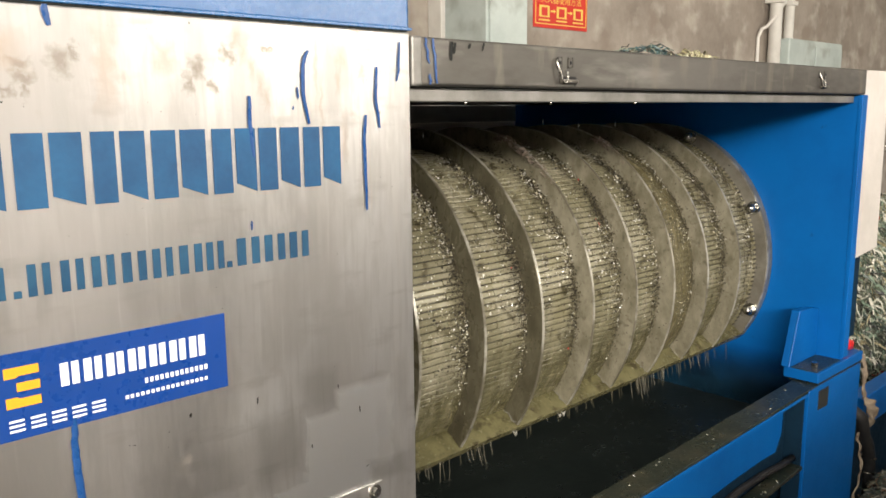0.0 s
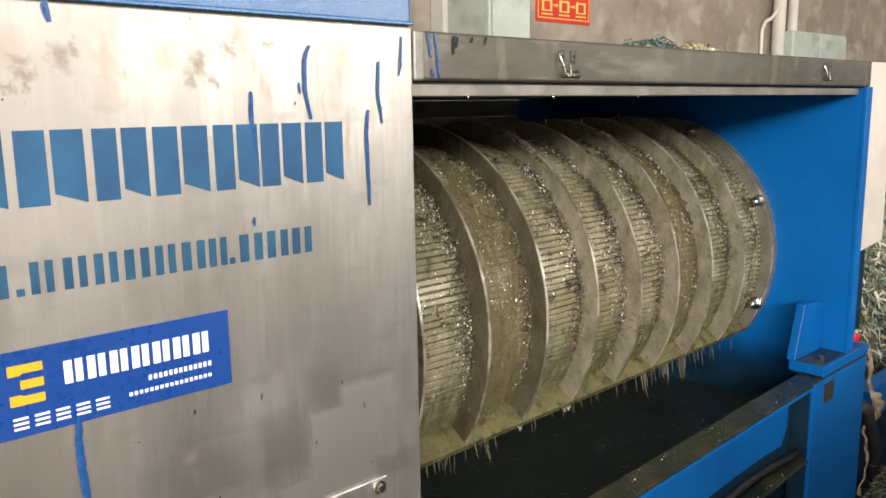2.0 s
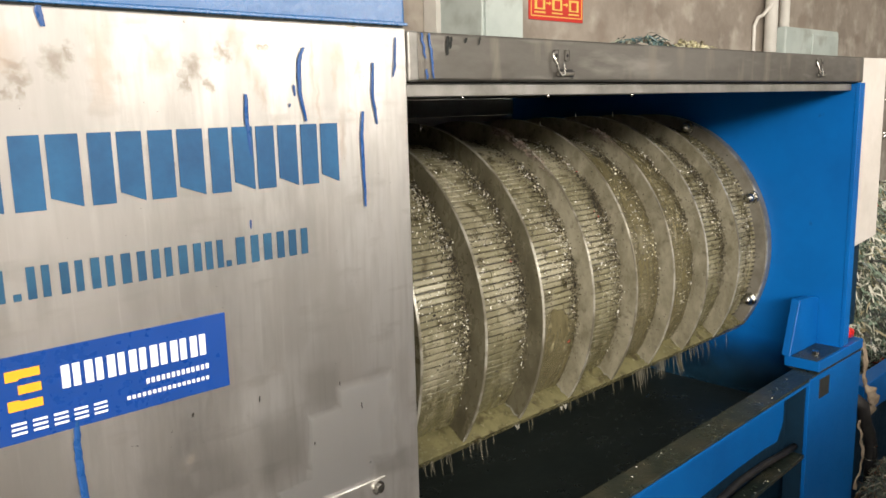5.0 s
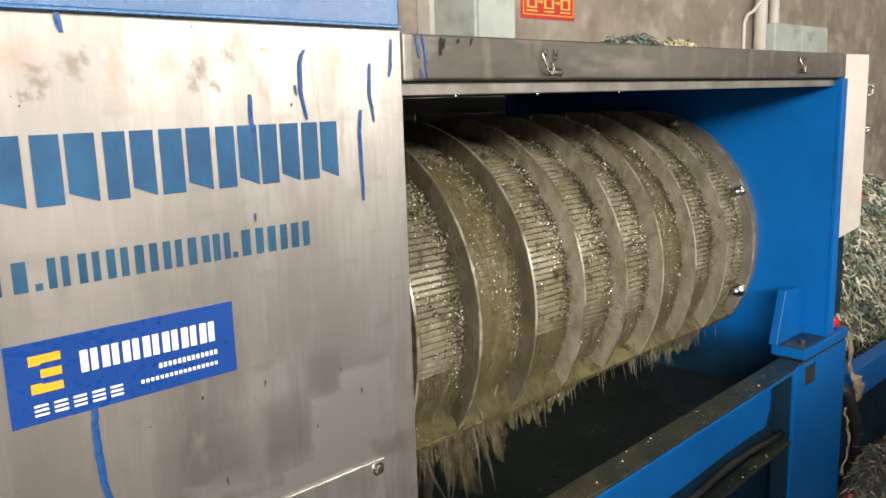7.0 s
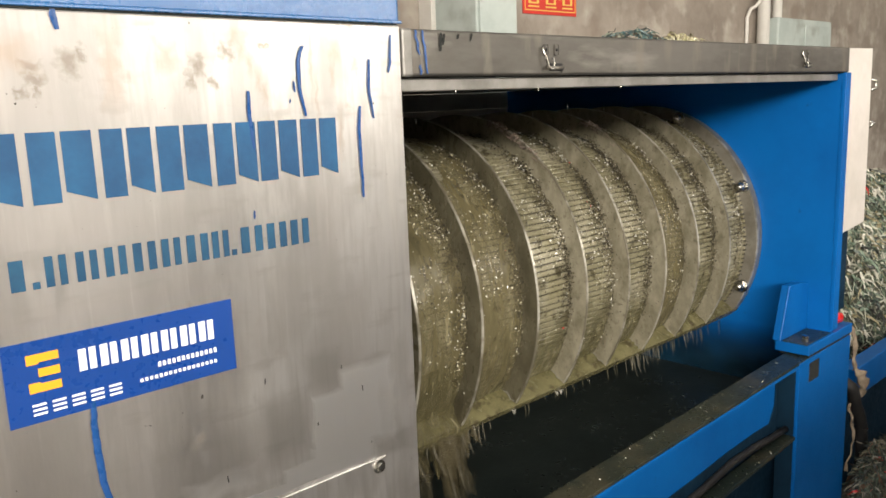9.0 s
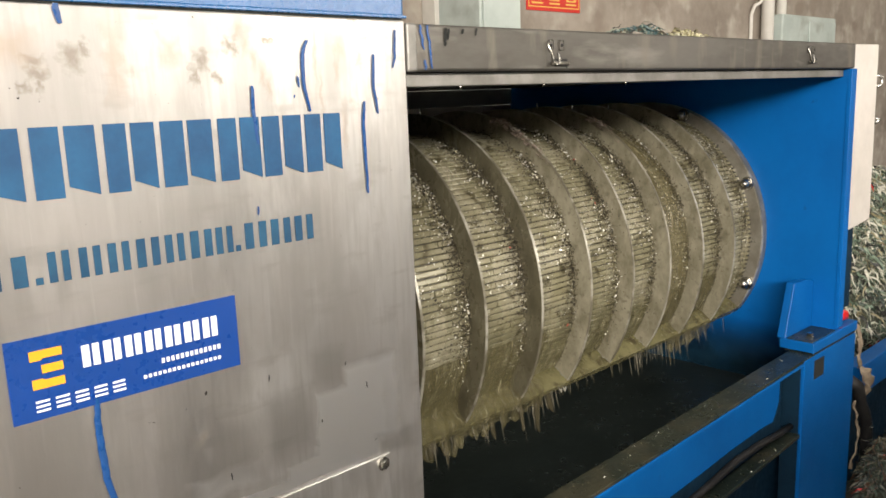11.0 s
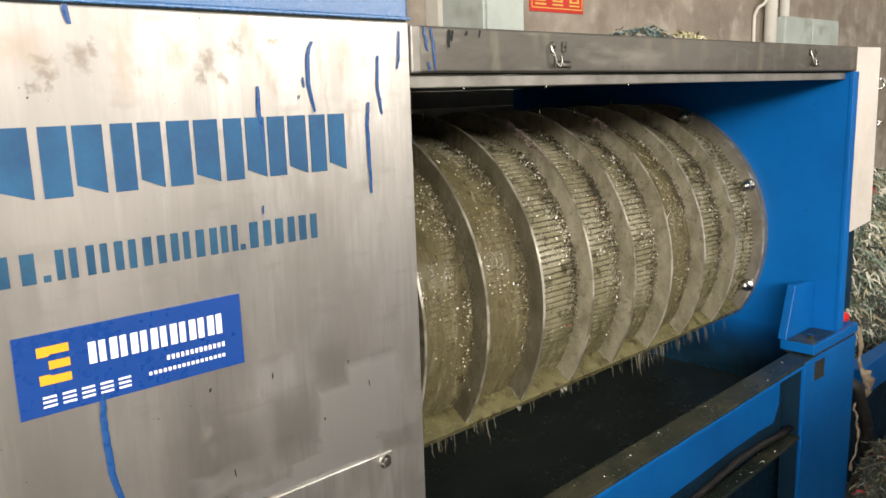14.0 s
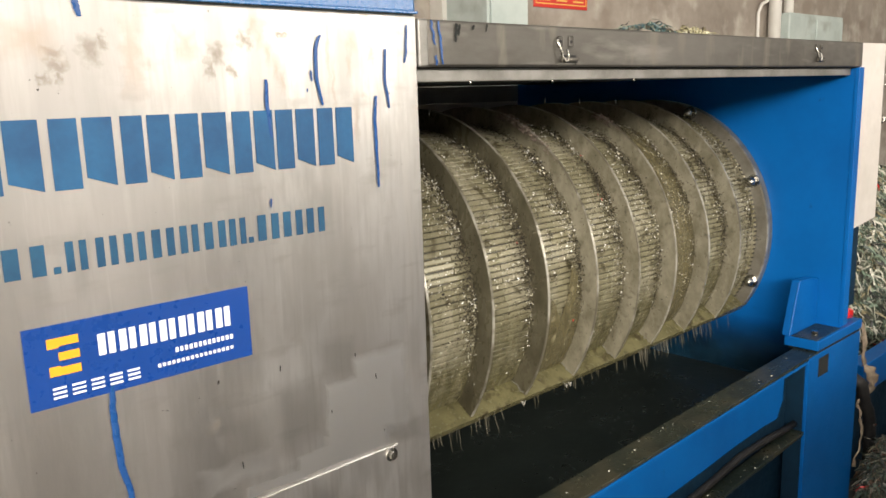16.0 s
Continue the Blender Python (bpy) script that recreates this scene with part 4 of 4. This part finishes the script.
    spots = [((x, r.uniform(0.0, 0.058), 0.6570 + 0.029 * (x - 1.52)), (0, 0, 1), r.uniform(0.001, 0.0036), r) for x in [r.uniform(0.3, 1.58) for _ in range(90)]]
    spots += [((x, r.uniform(0.0, 0.04), 0.4155 + 0.05 * (x - 1.52)), (0, 0, 1), r.uniform(0.001, 0.004), r) for x in [r.uniform(0.6, 1.5) for _ in range(60)]]
    flakes("stray_flake", spots, FLAKE, f, "stray flakes on the beam")


def discharge():
    d = thing("discharge_cover", "bright stainless steel cover beside the blue frame", "machine cover")
    part("sheet", prism([(1.832, 1.597), (2.064, 1.599), (2.076, 1.02), (1.832, 1.00)], "y", 0.02, 0.9, 0.003), STEEL_PALE, d)
    part("latch", tube([(2.066, 0.02, 1.50), (2.082, 0.012, 1.495), (2.086, 0.012, 1.47), (2.068, 0.02, 1.465)], 0.005, 8), STEEL_BRIGHT, d, smooth=True)
    part("latch", tube([(2.068, 0.02, 1.36), (2.090, 0.012, 1.355), (2.070, 0.02, 1.345)], 0.006, 8), STEEL_BRIGHT, d, smooth=True)
    # shade below the cover is painted with the dark material
    part("skirt", box((1.832, 0.05, 0.72), (2.02, 0.9, 1.0), 0.003), TANK, d, "lower part with shade put into its dark colour")


def heap(name, label, centre, size, height, n, seed, s0, s1, red=0, film=None):
    film = film or HEAP
    h = thing(name, label, "plastic scrap", centre)
    rnd = random.Random(seed)
    def top(u, v):
        k = max(0.0, 1 - (u * u + v * v)) ** 0.6
        return height * k * (0.85 + 0.3 * noise.noise(Vector((u * 2.5 + seed, v * 2.5, 1))))
    n0 = 28
    vs = [((2 * i / n0 - 1) * size[0], (2 * j / n0 - 1) * size[1], top(2 * i / n0 - 1, 2 * j / n0 - 1) * 0.96) for i in range(n0 + 1) for j in range(n0 + 1)]
    fs = [(i * (n0 + 1) + j, (i + 1) * (n0 + 1) + j, (i + 1) * (n0 + 1) + j + 1, i * (n0 + 1) + j + 1) for i in range(n0) for j in range(n0) if (2 * (i + 0.5) / n0 - 1) ** 2 + (2 * (j + 0.5) / n0 - 1) ** 2 < 1.02]
    part("core", mesh_of("core", vs, fs, HEAP_CORE, True), HEAP_CORE, h)
    def scrap(count, seed2):
        r = random.Random(seed2)
        vs, fs = [], []
        for _ in range(count):
            u, v = r.uniform(-1, 1), r.uniform(-1, 1)
            if u * u + v * v > 1:
                continue
            p = Vector((u * size[0], v * size[1], top(u, v) + r.uniform(0, 0.02)))
            d = Vector((r.uniform(-1, 1), r.uniform(-1, 1), r.uniform(-0.9, 0.5))).normalized()
            w = d.cross(Vector((r.uniform(-1, 1), r.uniform(-1, 1), r.uniform(-1, 1)))).normalized() * r.uniform(s0, s1) * 0.075
            ln = r.uniform(s0, s1)
            k = len(vs)
            for t in range(4):
                q = p + d * ln * t / 3 + Vector((0, 0, -1)) * ln * 0.5 * (t / 3) ** 2 + Vector((r.uniform(-1, 1), r.uniform(-1, 1), r.uniform(-1, 1))) * ln * 0.12
                ww = w * (1, 1.2, 0.9, 0.35)[t]
                vs += [tuple(q - ww), tuple(q + ww)]
            fs += [(k + 2 * t, k + 2 * t + 1, k + 2 * t + 3, k + 2 * t + 2) for t in range(3)]
        return vs, fs
    tagged(part("film_scrap", mesh_of("film_scrap", *scrap(n, seed + 1), film), film, h), "torn wet film scraps", kind="stuff")
    if red:
        tagged(part("red_scrap", mesh_of("red_scrap", *scrap(red, seed + 2), SCRAP_RED), SCRAP_RED, h), "red film scraps", kind="stuff")
    return h


def clutter():
    heap("scrap_heap", "tall heap of shredded green grey plastic film", (3.35, 0.95, 0.0), (1.15, 0.86), 1.38, 70000, 11, 0.02, 0.08, 260)
    heap("floor_scrap", "low spill of wet plastic scrap on the floor", (2.65, -0.25, 0.0), (0.75, 0.40), 0.13, 8000, 21, 0.02, 0.08, 260, WET_SCRAP)
    heap("column_scrap", "small heap of wet film scrap against the blue column", (2.03, -0.085, 0.0), (0.13, 0.065), 0.27, 2200, 51, 0.015, 0.05, 40, WET_SCRAP)
    heap("lid_scrap", "small pile of dark teal plastic scrap lying on the lid", (1.24, 0.40, 1.594), (0.15, 0.09), 0.062, 620, 31, 0.015, 0.05, 0, TEAL_SCRAP)
    heap("lid_scrap", "small pile of pale yellow plastic scrap lying on the lid", (1.47, 0.40, 1.594), (0.13, 0.08), 0.055, 620, 37, 0.015, 0.05, 0, PALE_SCRAP)
    b = thing("conveyor_frame", "blue painted steel conveyor frame beside the heap", "conveyor")
    part("rail", box((2.10, 0.03, 0.36), (5.5, 0.09, 0.475), 0.004), BLUE, b)
    part("side_wall", box((2.10, 0.06, 0.0), (5.5, 0.08, 0.36), 0.003), TANK, b)
    h = thing("hose", "black rubber hose hanging beside the blue column", "hose")
    part("rubber", tube([(1.985, 0.03, 0.470), (2.004, 0.0, 0.442), (2.041, 0.0, 0.369), (2.085, 0.0, 0.320), (2.112, 0.0, 0.265), (2.126, 0.0, 0.169), (2.118, 0.0, 0.02)], 0.0215, 16), RUBBER, h, smooth=True)
    for z in (0.262, 0.205):
        part("clamp", tube([(2.112 + (0.262 - z) * 0.15, 0.0, z), (2.113 + (0.262 - z) * 0.15, 0.0, z + 0.006)], 0.0232, 18), STEEL_BRIGHT, h, "thin wire clamp")
    r = thing("rag", "dirty beige rag draped over the column edge", "rag")
    def crumple(pts, radii, seed):
        bm = tube(pts, radii, 14, 0.45)
        for v in bm.verts:
            v.co += Vector([0.011 * noise.noise(v.co * 45 + Vector((seed, k * 9, 0))) for k in range(3)])
        return bm
    def line(pts, n):
        return [Vector(pts[int(i * (len(pts) - 1) / n)]).lerp(Vector(pts[min(len(pts) - 1, int(i * (len(pts) - 1) / n) + 1)]), i * (len(pts) - 1) / n % 1) for i in range(n + 1)]
    part("cloth", crumple(line([(1.935, 0.015, 0.694), (1.962, 0.0, 0.668), (1.988, -0.004, 0.629), (1.990, -0.006, 0.578), (1.996, -0.004, 0.535), (2.004, 0.0, 0.508)], 22), [0.0025 + 0.007 * abs(math.sin(0.25 + 2.4 * i / 22)) + 0.006 * abs(noise.noise(Vector((i * 0.43, 2, 1)))) for i in range(23)], 3), RAG, r, smooth=True)
    part("knot", crumple(line([(2.030, 0.0, 0.508), (2.050, -0.012, 0.480), (2.056, -0.018, 0.440), (2.054, -0.012, 0.395)], 18), [0.006 + 0.016 * math.sin(math.pi * i / 18) + 0.006 * noise.noise(Vector((i * 0.5, 5, 2))) for i in range(19)], 5), RAG, r, "crumpled knot of the rag", smooth=True)
    part("cloth_tail", crumple(line([(1.960, -0.004, 0.40), (1.975, -0.012, 0.34), (1.992, -0.016, 0.29), (1.985, -0.012, 0.22), (1.955, -0.010, 0.15)], 18), [0.003 + 0.010 * abs(noise.noise(Vector((i * 0.37, 7, 3)))) for i in range(19)], 8), RAG, r, smooth=True)
    e = thing("red_rag", "crumpled red film caught on the frame", "rag")
    part("film", tube([(1.862, 0.03, 0.700), (1.880, 0.02, 0.722), (1.905, 0.02, 0.714), (1.925, 0.02, 0.700)], [0.010, 0.022, 0.018, 0.006], 8, 0.6), SCRAP_RED, e)
    k = thing("power_cable", "black cable lying along the lower ledge", "cable")
    part("sheath", tube([(0.70, 0.030, 0.390), (0.90, 0.033, 0.404), (1.05, 0.033, 0.418), (1.20, 0.034, 0.436), (1.34, 0.033, 0.438), (1.45, 0.031, 0.432), (1.54, 0.030, 0.432)], 0.0105, 10), RUBBER, k, smooth=True)


# ---- water ----
def water_sheet(i, a0, a1, seed):
    """A curved film of murky water on the drum between two rings, with a ragged outline."""
    ob = thing("water_sheet", "thin film of murky yellow water running down the drum", "water", (0, AY, AZ), "water on the drum")
    x0, x1 = RINGS[i] + 0.005, RINGS[i + 1] - 0.005
    nx, na = 26, 90
    vs, fs = [], []
    for j in range(nx + 1):
        u = j / nx
        e0 = a0 + 9 * noise.noise(Vector((u * 4, seed, 0)))
        e1 = a1 + 26 * noise.noise(Vector((u * 3, seed + 7, 0)))
        for k in range(na + 1):
            a = e0 + (e1 - e0) * k / na
            x = x0 + (x1 - x0) * u
            vs.append(skin(x, a, 0.0060 + 0.0032 * noise.noise(Vector((x * 22, a * 0.09, seed))) + 0.0022 * noise.noise(Vector((x * 70, a * 0.45, seed)))))
    m = na + 1
    fs = [(j * m + k, (j + 1) * m + k, (j + 1) * m + k + 1, j * m + k + 1) for j in range(nx) for k in range(na)]
    part("film", mesh_of("film", vs, fs, WATER_SHEET, True), WATER_SHEET, ob)
    return ob


def tongue(dx, lean, out, length, w0, seed, material, parent, blunt=1.5):
    """One smooth falling sheet of water, bowed outwards and tapering."""
    n, vs = 14, []
    for k in range(n + 1):
        u = k / n
        cx = dx + lean * length * u * u + ((0.007 if length > 0.10 else 0.0016) + 0.5 * w0 * u) * noise.noise(Vector((u * 3.5, seed, 1)))
        w = w0 * (0.55 + 0.45 * math.sin(math.pi * (0.15 + 0.8 * u))) * (1 - u ** blunt) * (1 + 0.7 * noise.noise(Vector((u * 5, seed, 4))))
        y, z = -out * length * u, -length * u
        for e, dy in ((-1, 0.0), (-0.4, -0.3), (0.4, -0.3), (1, 0.0), (0, 0.3)):
            vs.append((cx + e * w, y + dy * w, z))
    fs = [(5 * k + q, 5 * k + (q + 1) % 5, 5 * k + 5 + (q + 1) % 5, 5 * k + 5 + q) for k in range(n) for q in range(5)]
    part("tongue", mesh_of("tongue", vs, fs, material, True), material, parent)


def strand(x, seed, length, width):
    """A burst of falling water: a faint veil with a few clearer streams in it."""
    rnd = random.Random(seed)
    ob = thing("water_strand", "thin ragged tongue of falling murky water", "water", (x, 0, 0), "water falling from the drum")
    big = length > 0.13
    for g in range(2 if big else (1 if length > 0.085 else 0)):
        tongue(rnd.uniform(-width, width), rnd.uniform(-0.15, 0.30), rnd.uniform(0.0, 0.15), length * rnd.uniform(0.45, 0.95), rnd.uniform(0.016, 0.034) if big else rnd.uniform(0.005, 0.012), seed * 7 + g, WATER_VEIL, ob, 9.0)
    for g in range(2):
        tongue(rnd.uniform(-width, width) * 1.4, rnd.uniform(-0.20, 0.35) if big else rnd.uniform(-0.10, 0.14), rnd.uniform(0.0, 0.2), length * rnd.uniform(0.5, 1.05), rnd.uniform(0.0026, 0.0055) if big else rnd.uniform(0.0010, 0.0026), seed * 7 + g + 3, WATER_STRAND, ob, 7.0)
    return ob


EDGE_Y, EDGE_Z = AY - R1 * math.cos(radians(JOINT - 3)) - 0.002, AZ + R1 * math.sin(radians(JOINT - 3.6))


def spill(x0, x1, seed, hang):
    """Water that runs over the shelf and its edge: a lumpy sheet with a lobed lower outline."""
    ob = thing("water_spill", "lumpy sheet of murky water running over the joint edge", "water", (0, AY, AZ), "water spilling over the joint")
    way = [Vector(skin(0, a, 0.006)) for a in (-12, -18, -23, -28)] + [Vector(cyl(0, JOINT + 2.2 - 0.25 * q, R0 + 0.014 + 0.0095 * q)) for q in range(5)] + [Vector(cyl(0, JOINT - 1.5, R1 + 0.010)), Vector(cyl(0, JOINT - 3.6, R1 + 0.010))]
    nx, hanging = max(20, int((x1 - x0) * 260)), 7
    vs = []
    for j in range(nx + 1):
        u = j / nx
        x = x0 + (x1 - x0) * u
        drop = hang * max(0.05, 0.45 + 0.9 * noise.noise(Vector((x * 34, seed, 0))) + 0.5 * noise.noise(Vector((x * 90, seed, 3)))) * min(1, 6 * u, 6 * (1 - u))
        pts = way + [way[-1] + Vector((0, -0.12 * drop * q / hanging, -drop * q / hanging)) for q in range(1, hanging + 1)]
        for k, q in enumerate(pts):
            lump = 0.004 * noise.noise(Vector((x * 30, k * 0.5, seed))) + 0.002 * noise.noise(Vector((x * 95, k * 0.9, seed)))
            vs.append((x + 0.010 * noise.noise(Vector((x * 12, k * 0.6, seed + 5))), q.y - lump, q.z + (lump if k < 7 else 0)))
    m = len(way) + hanging
    fs = [(j * m + k, (j + 1) * m + k, (j + 1) * m + k + 1, j * m + k + 1) for j in range(nx) for k in range(m - 1)]
    upper = [f for f in fs if f[0] % m < len(way) - 3]
    lower = [f for f in fs if f[0] % m >= len(way) - 3]
    for name, faces, label in (("film", upper, ""), ("drip_edge", lower, "ragged dripping lower edge")):
        used = sorted({v for f in faces for v in f})
        place = {v: q for q, v in enumerate(used)}
        part(name, mesh_of(name, [vs[v] for v in used], [tuple(place[v] for v in f) for f in faces], WATER_SPILL, True), WATER_SPILL, ob, label)
    return ob


def wet_fringe():
    """Dripping fringe that always hangs under the joint flange."""
    f = thing("wet_fringe", "fringe of dripping water and caught scraps under the drum joint", "water", (0, EDGE_Y, EDGE_Z))
    rnd = random.Random(77)
    for _ in range(60):
        x = rnd.uniform(0.02, 1.70)
        ln = rnd.uniform(0.008, 0.034) * (1.5 if x > 1.25 else 1)
        w = rnd.uniform(0.0008, 0.0019)
        part("drip", tube([(x, 0.004, 0.004), (x + rnd.uniform(-0.002, 0.002), 0.001, -ln * 0.5), (x + rnd.uniform(-0.003, 0.003), 0, -ln)], [w, w * 0.8, w * 0.2], 6), WATER_FRINGE, f, smooth=True)
    for x, s in ((0.60, 0.009), (0.79, 0.008), (0.775, 0.005)):
        part("caught_scrap", tube([(x, -0.002, 0.006), (x + s * 0.5, -0.008, -0.004), (x + s, -0.006, 0.003), (x + s * 1.4, -0.003, -0.008)], [s * 0.15, s * 0.5, s * 0.45, s * 0.1], 6, 0.4), SCRAP_GREY, f, "crumpled pale scrap")


# ---- build ----
hall()
cabinet()
wall_sign()
pipes()
hopper()
cover_panel()
machine_lid()
machine_frame()
discharge()
screen_drum()
wet_fringe()
clutter()

# when each film of water covers the front: section, from, to
FILMS = ((0, 8.5, 9.8), (0, 13.3, 14.8), (1, -6.0, -1.0), (1, 8.5, 9.7), (1, 13.1, 15.2), (2, 1.0, 4.3), (2, 6.5, 7.7), (2, 8.6, 10.2), (2, 13.4, 15.4),
         (3, 2.6, 4.6), (3, 14.6, 15.6), (6, -1.0, 17.0), (5, 3.0, 5.0))
# bursts of strands over the edge: x from, x to, time from, time to, count, length
BURSTS = ((0.24, 0.80, 2.9, 4.4, 12, 0.12), (0.30, 0.60, 3.0, 4.4, 4, 0.20), (0.24, 0.75, 6.3, 7.7, 12, 0.12), (0.30, 0.58, 6.5, 7.6, 6, 0.23),
          (0.22, 0.42, 8.7, 9.4, 5, 0.24), (0.22, 0.60, 8.8, 9.6, 6, 0.10), (0.24, 0.75, 10.0, 11.7, 9, 0.11), (0.40, 0.70, 12.8, 13.6, 5, 0.10),
          (0.24, 0.80, 14.3, 15.9, 12, 0.12), (0.24, 0.56, 14.4, 15.6, 5, 0.18), (0.80, 1.12, 3.2, 4.4, 5, 0.08), (0.80, 1.10, 6.4, 7.6, 4, 0.08),
          (1.10, 1.50, -0.5, 17.0, 12, 0.075), (1.26, 1.50, 1.8, 8.2, 5, 0.10), (1.26, 1.50, 10.5, 12.2, 4, 0.10), (0.22, 0.50, -0.5, 17.0, 7, 0.070))


# spills over the joint edge: x from, x to, time from, time to, hang
SPILLS = ((0.22, 0.62, 2.6, 4.6, 0.050), (0.50, 0.92, 3.0, 4.7, 0.040), (0.21, 0.60, 6.2, 7.8, 0.060), (0.48, 0.86, 6.3, 7.7, 0.040), (0.20, 0.44, 8.5, 9.8, 0.070),
          (0.22, 0.70, 10.0, 11.4, 0.040), (0.20, 0.62, 14.2, 15.7, 0.055), (0.45, 0.82, 14.3, 15.6, 0.040), (1.26, 1.56, 2.6, 4.9, 0.028), (1.24, 1.54, 6.0, 8.5, 0.028), (1.30, 1.56, 10.4, 12.1, 0.024), (1.26, 1.52, 14.4, 15.7, 0.024))


def motions():
    # spills come out of the slots, run over the joint edge and draw back when the flow stops
    for k, (x0, x1, t0, t1, hang) in enumerate(SPILLS):
        ob = spill(x0, x1, 11.3 * k + 2, hang)
        rnd = random.Random(300 + k)
        hide = pose(0, AY + 0.13, AZ + 0.06)
        rows, t = [], 0.0
        while t < 16.0001:
            if t < t0 or t > t1:
                m = hide
            else:
                m = pose(rnd.uniform(-0.012, 0.012), AY + rnd.uniform(-0.004, 0.003), AZ + rnd.uniform(-0.008, 0.002), rnd.uniform(-1.0, 1.0))
            rows.append((round(t, 3), m))
            t += 0.2
        walk(ob, rows)
    # drops that fall from the hood on the drum
    for k, x in enumerate((0.72, 0.86, 1.02, 0.33)):
        ob = thing("water_drip", "small bright drip of water under the hood", "water", (x, 0.36, 1.46), "drips under the hood")
        part("drop", tube([(0, 0, 0.008), (0, 0, 0), (0, 0, -0.008)], [0.0006, 0.0016, 0.0008], 8), STEEL_BRIGHT, ob, smooth=True)
        rnd = random.Random(k)
        walk(ob, [(0.2 * q, pose(x, 0.345, 1.452 - 0.016 * ((q * 3 + k) % 4) / 3 + rnd.uniform(-0.004, 0.004))) for q in range(81)])
    # films of water turn with the flow: from behind the drum down over its front and under it
    for k, (i, t0, t1) in enumerate(FILMS):
        ob = water_sheet(i, JOINT + 1, 62, 3.1 * k + 1)
        base = Matrix.Translation((0, AY, AZ))
        rows = []
        for t, a in ((0.0, 165), (t0 - 0.9, 165), (t0 - 0.45, 82), (t0, 3), ((t0 + t1) / 2, 0), (t1, -3), (t1 + 0.5, -80), (t1 + 1.0, -150), (16.0, -150)):
            rows.append((t, a))
        def angle(t):
            pts = sorted(rows[1:-1])
            if t <= pts[0][0]:
                return pts[0][1]
            for (a, b), (c, e) in zip(pts, pts[1:]):
                if a <= t <= c:
                    return b + (e - b) * (t - a) / max(1e-6, c - a)
            return pts[-1][1]
        times = sorted({0.0, 16.0} | {round(t, 2) for t, _ in rows if 0 < t < 16})
        walk(ob, [(t, base @ pose(0, 0, 0, -angle(t))) for t in times])
    # strands hang from the edge while a burst lasts and swing and slip, else they lie hidden in the drum
    rnd = random.Random(12)
    for n, (x0, x1, t0, t1, count, length) in enumerate(BURSTS):
        for c in range(count):
            x = rnd.uniform(x0, x1)
            ob = strand(x, 100 * n + c, length * rnd.uniform(0.6, 1.1), 0.03 if length > 0.17 else 0.018)
            s, e = t0 + rnd.uniform(0, 0.3), t1 - rnd.uniform(0, 0.3)
            inside, edge = (EDGE_Y + 0.25, EDGE_Z + 0.20), (EDGE_Y - 0.006, EDGE_Z + 0.030)
            rows, t = [], 0.0
            while t < 16.0001:
                if t < s - 0.1 or t > e + 0.45:
                    y, z = inside if t < s else (EDGE_Y + 0.03, 0.12)
                elif t > e:
                    y, z = EDGE_Y + 0.01, EDGE_Z - (t - e) * 1.3
                else:
                    y, z = edge[0] + rnd.uniform(-0.006, 0.004), edge[1] - rnd.uniform(0.0, 0.016)
                rows.append((round(t, 3), pose(x + rnd.uniform(-0.01, 0.01), y, z, rnd.uniform(-8, 4), rnd.uniform(-6, 6), 0)))
                t += 0.16
            if rows[-1][0] < 16.0:
                rows.append((16.0, rows[-1][1]))
            walk(ob, rows)


motions()
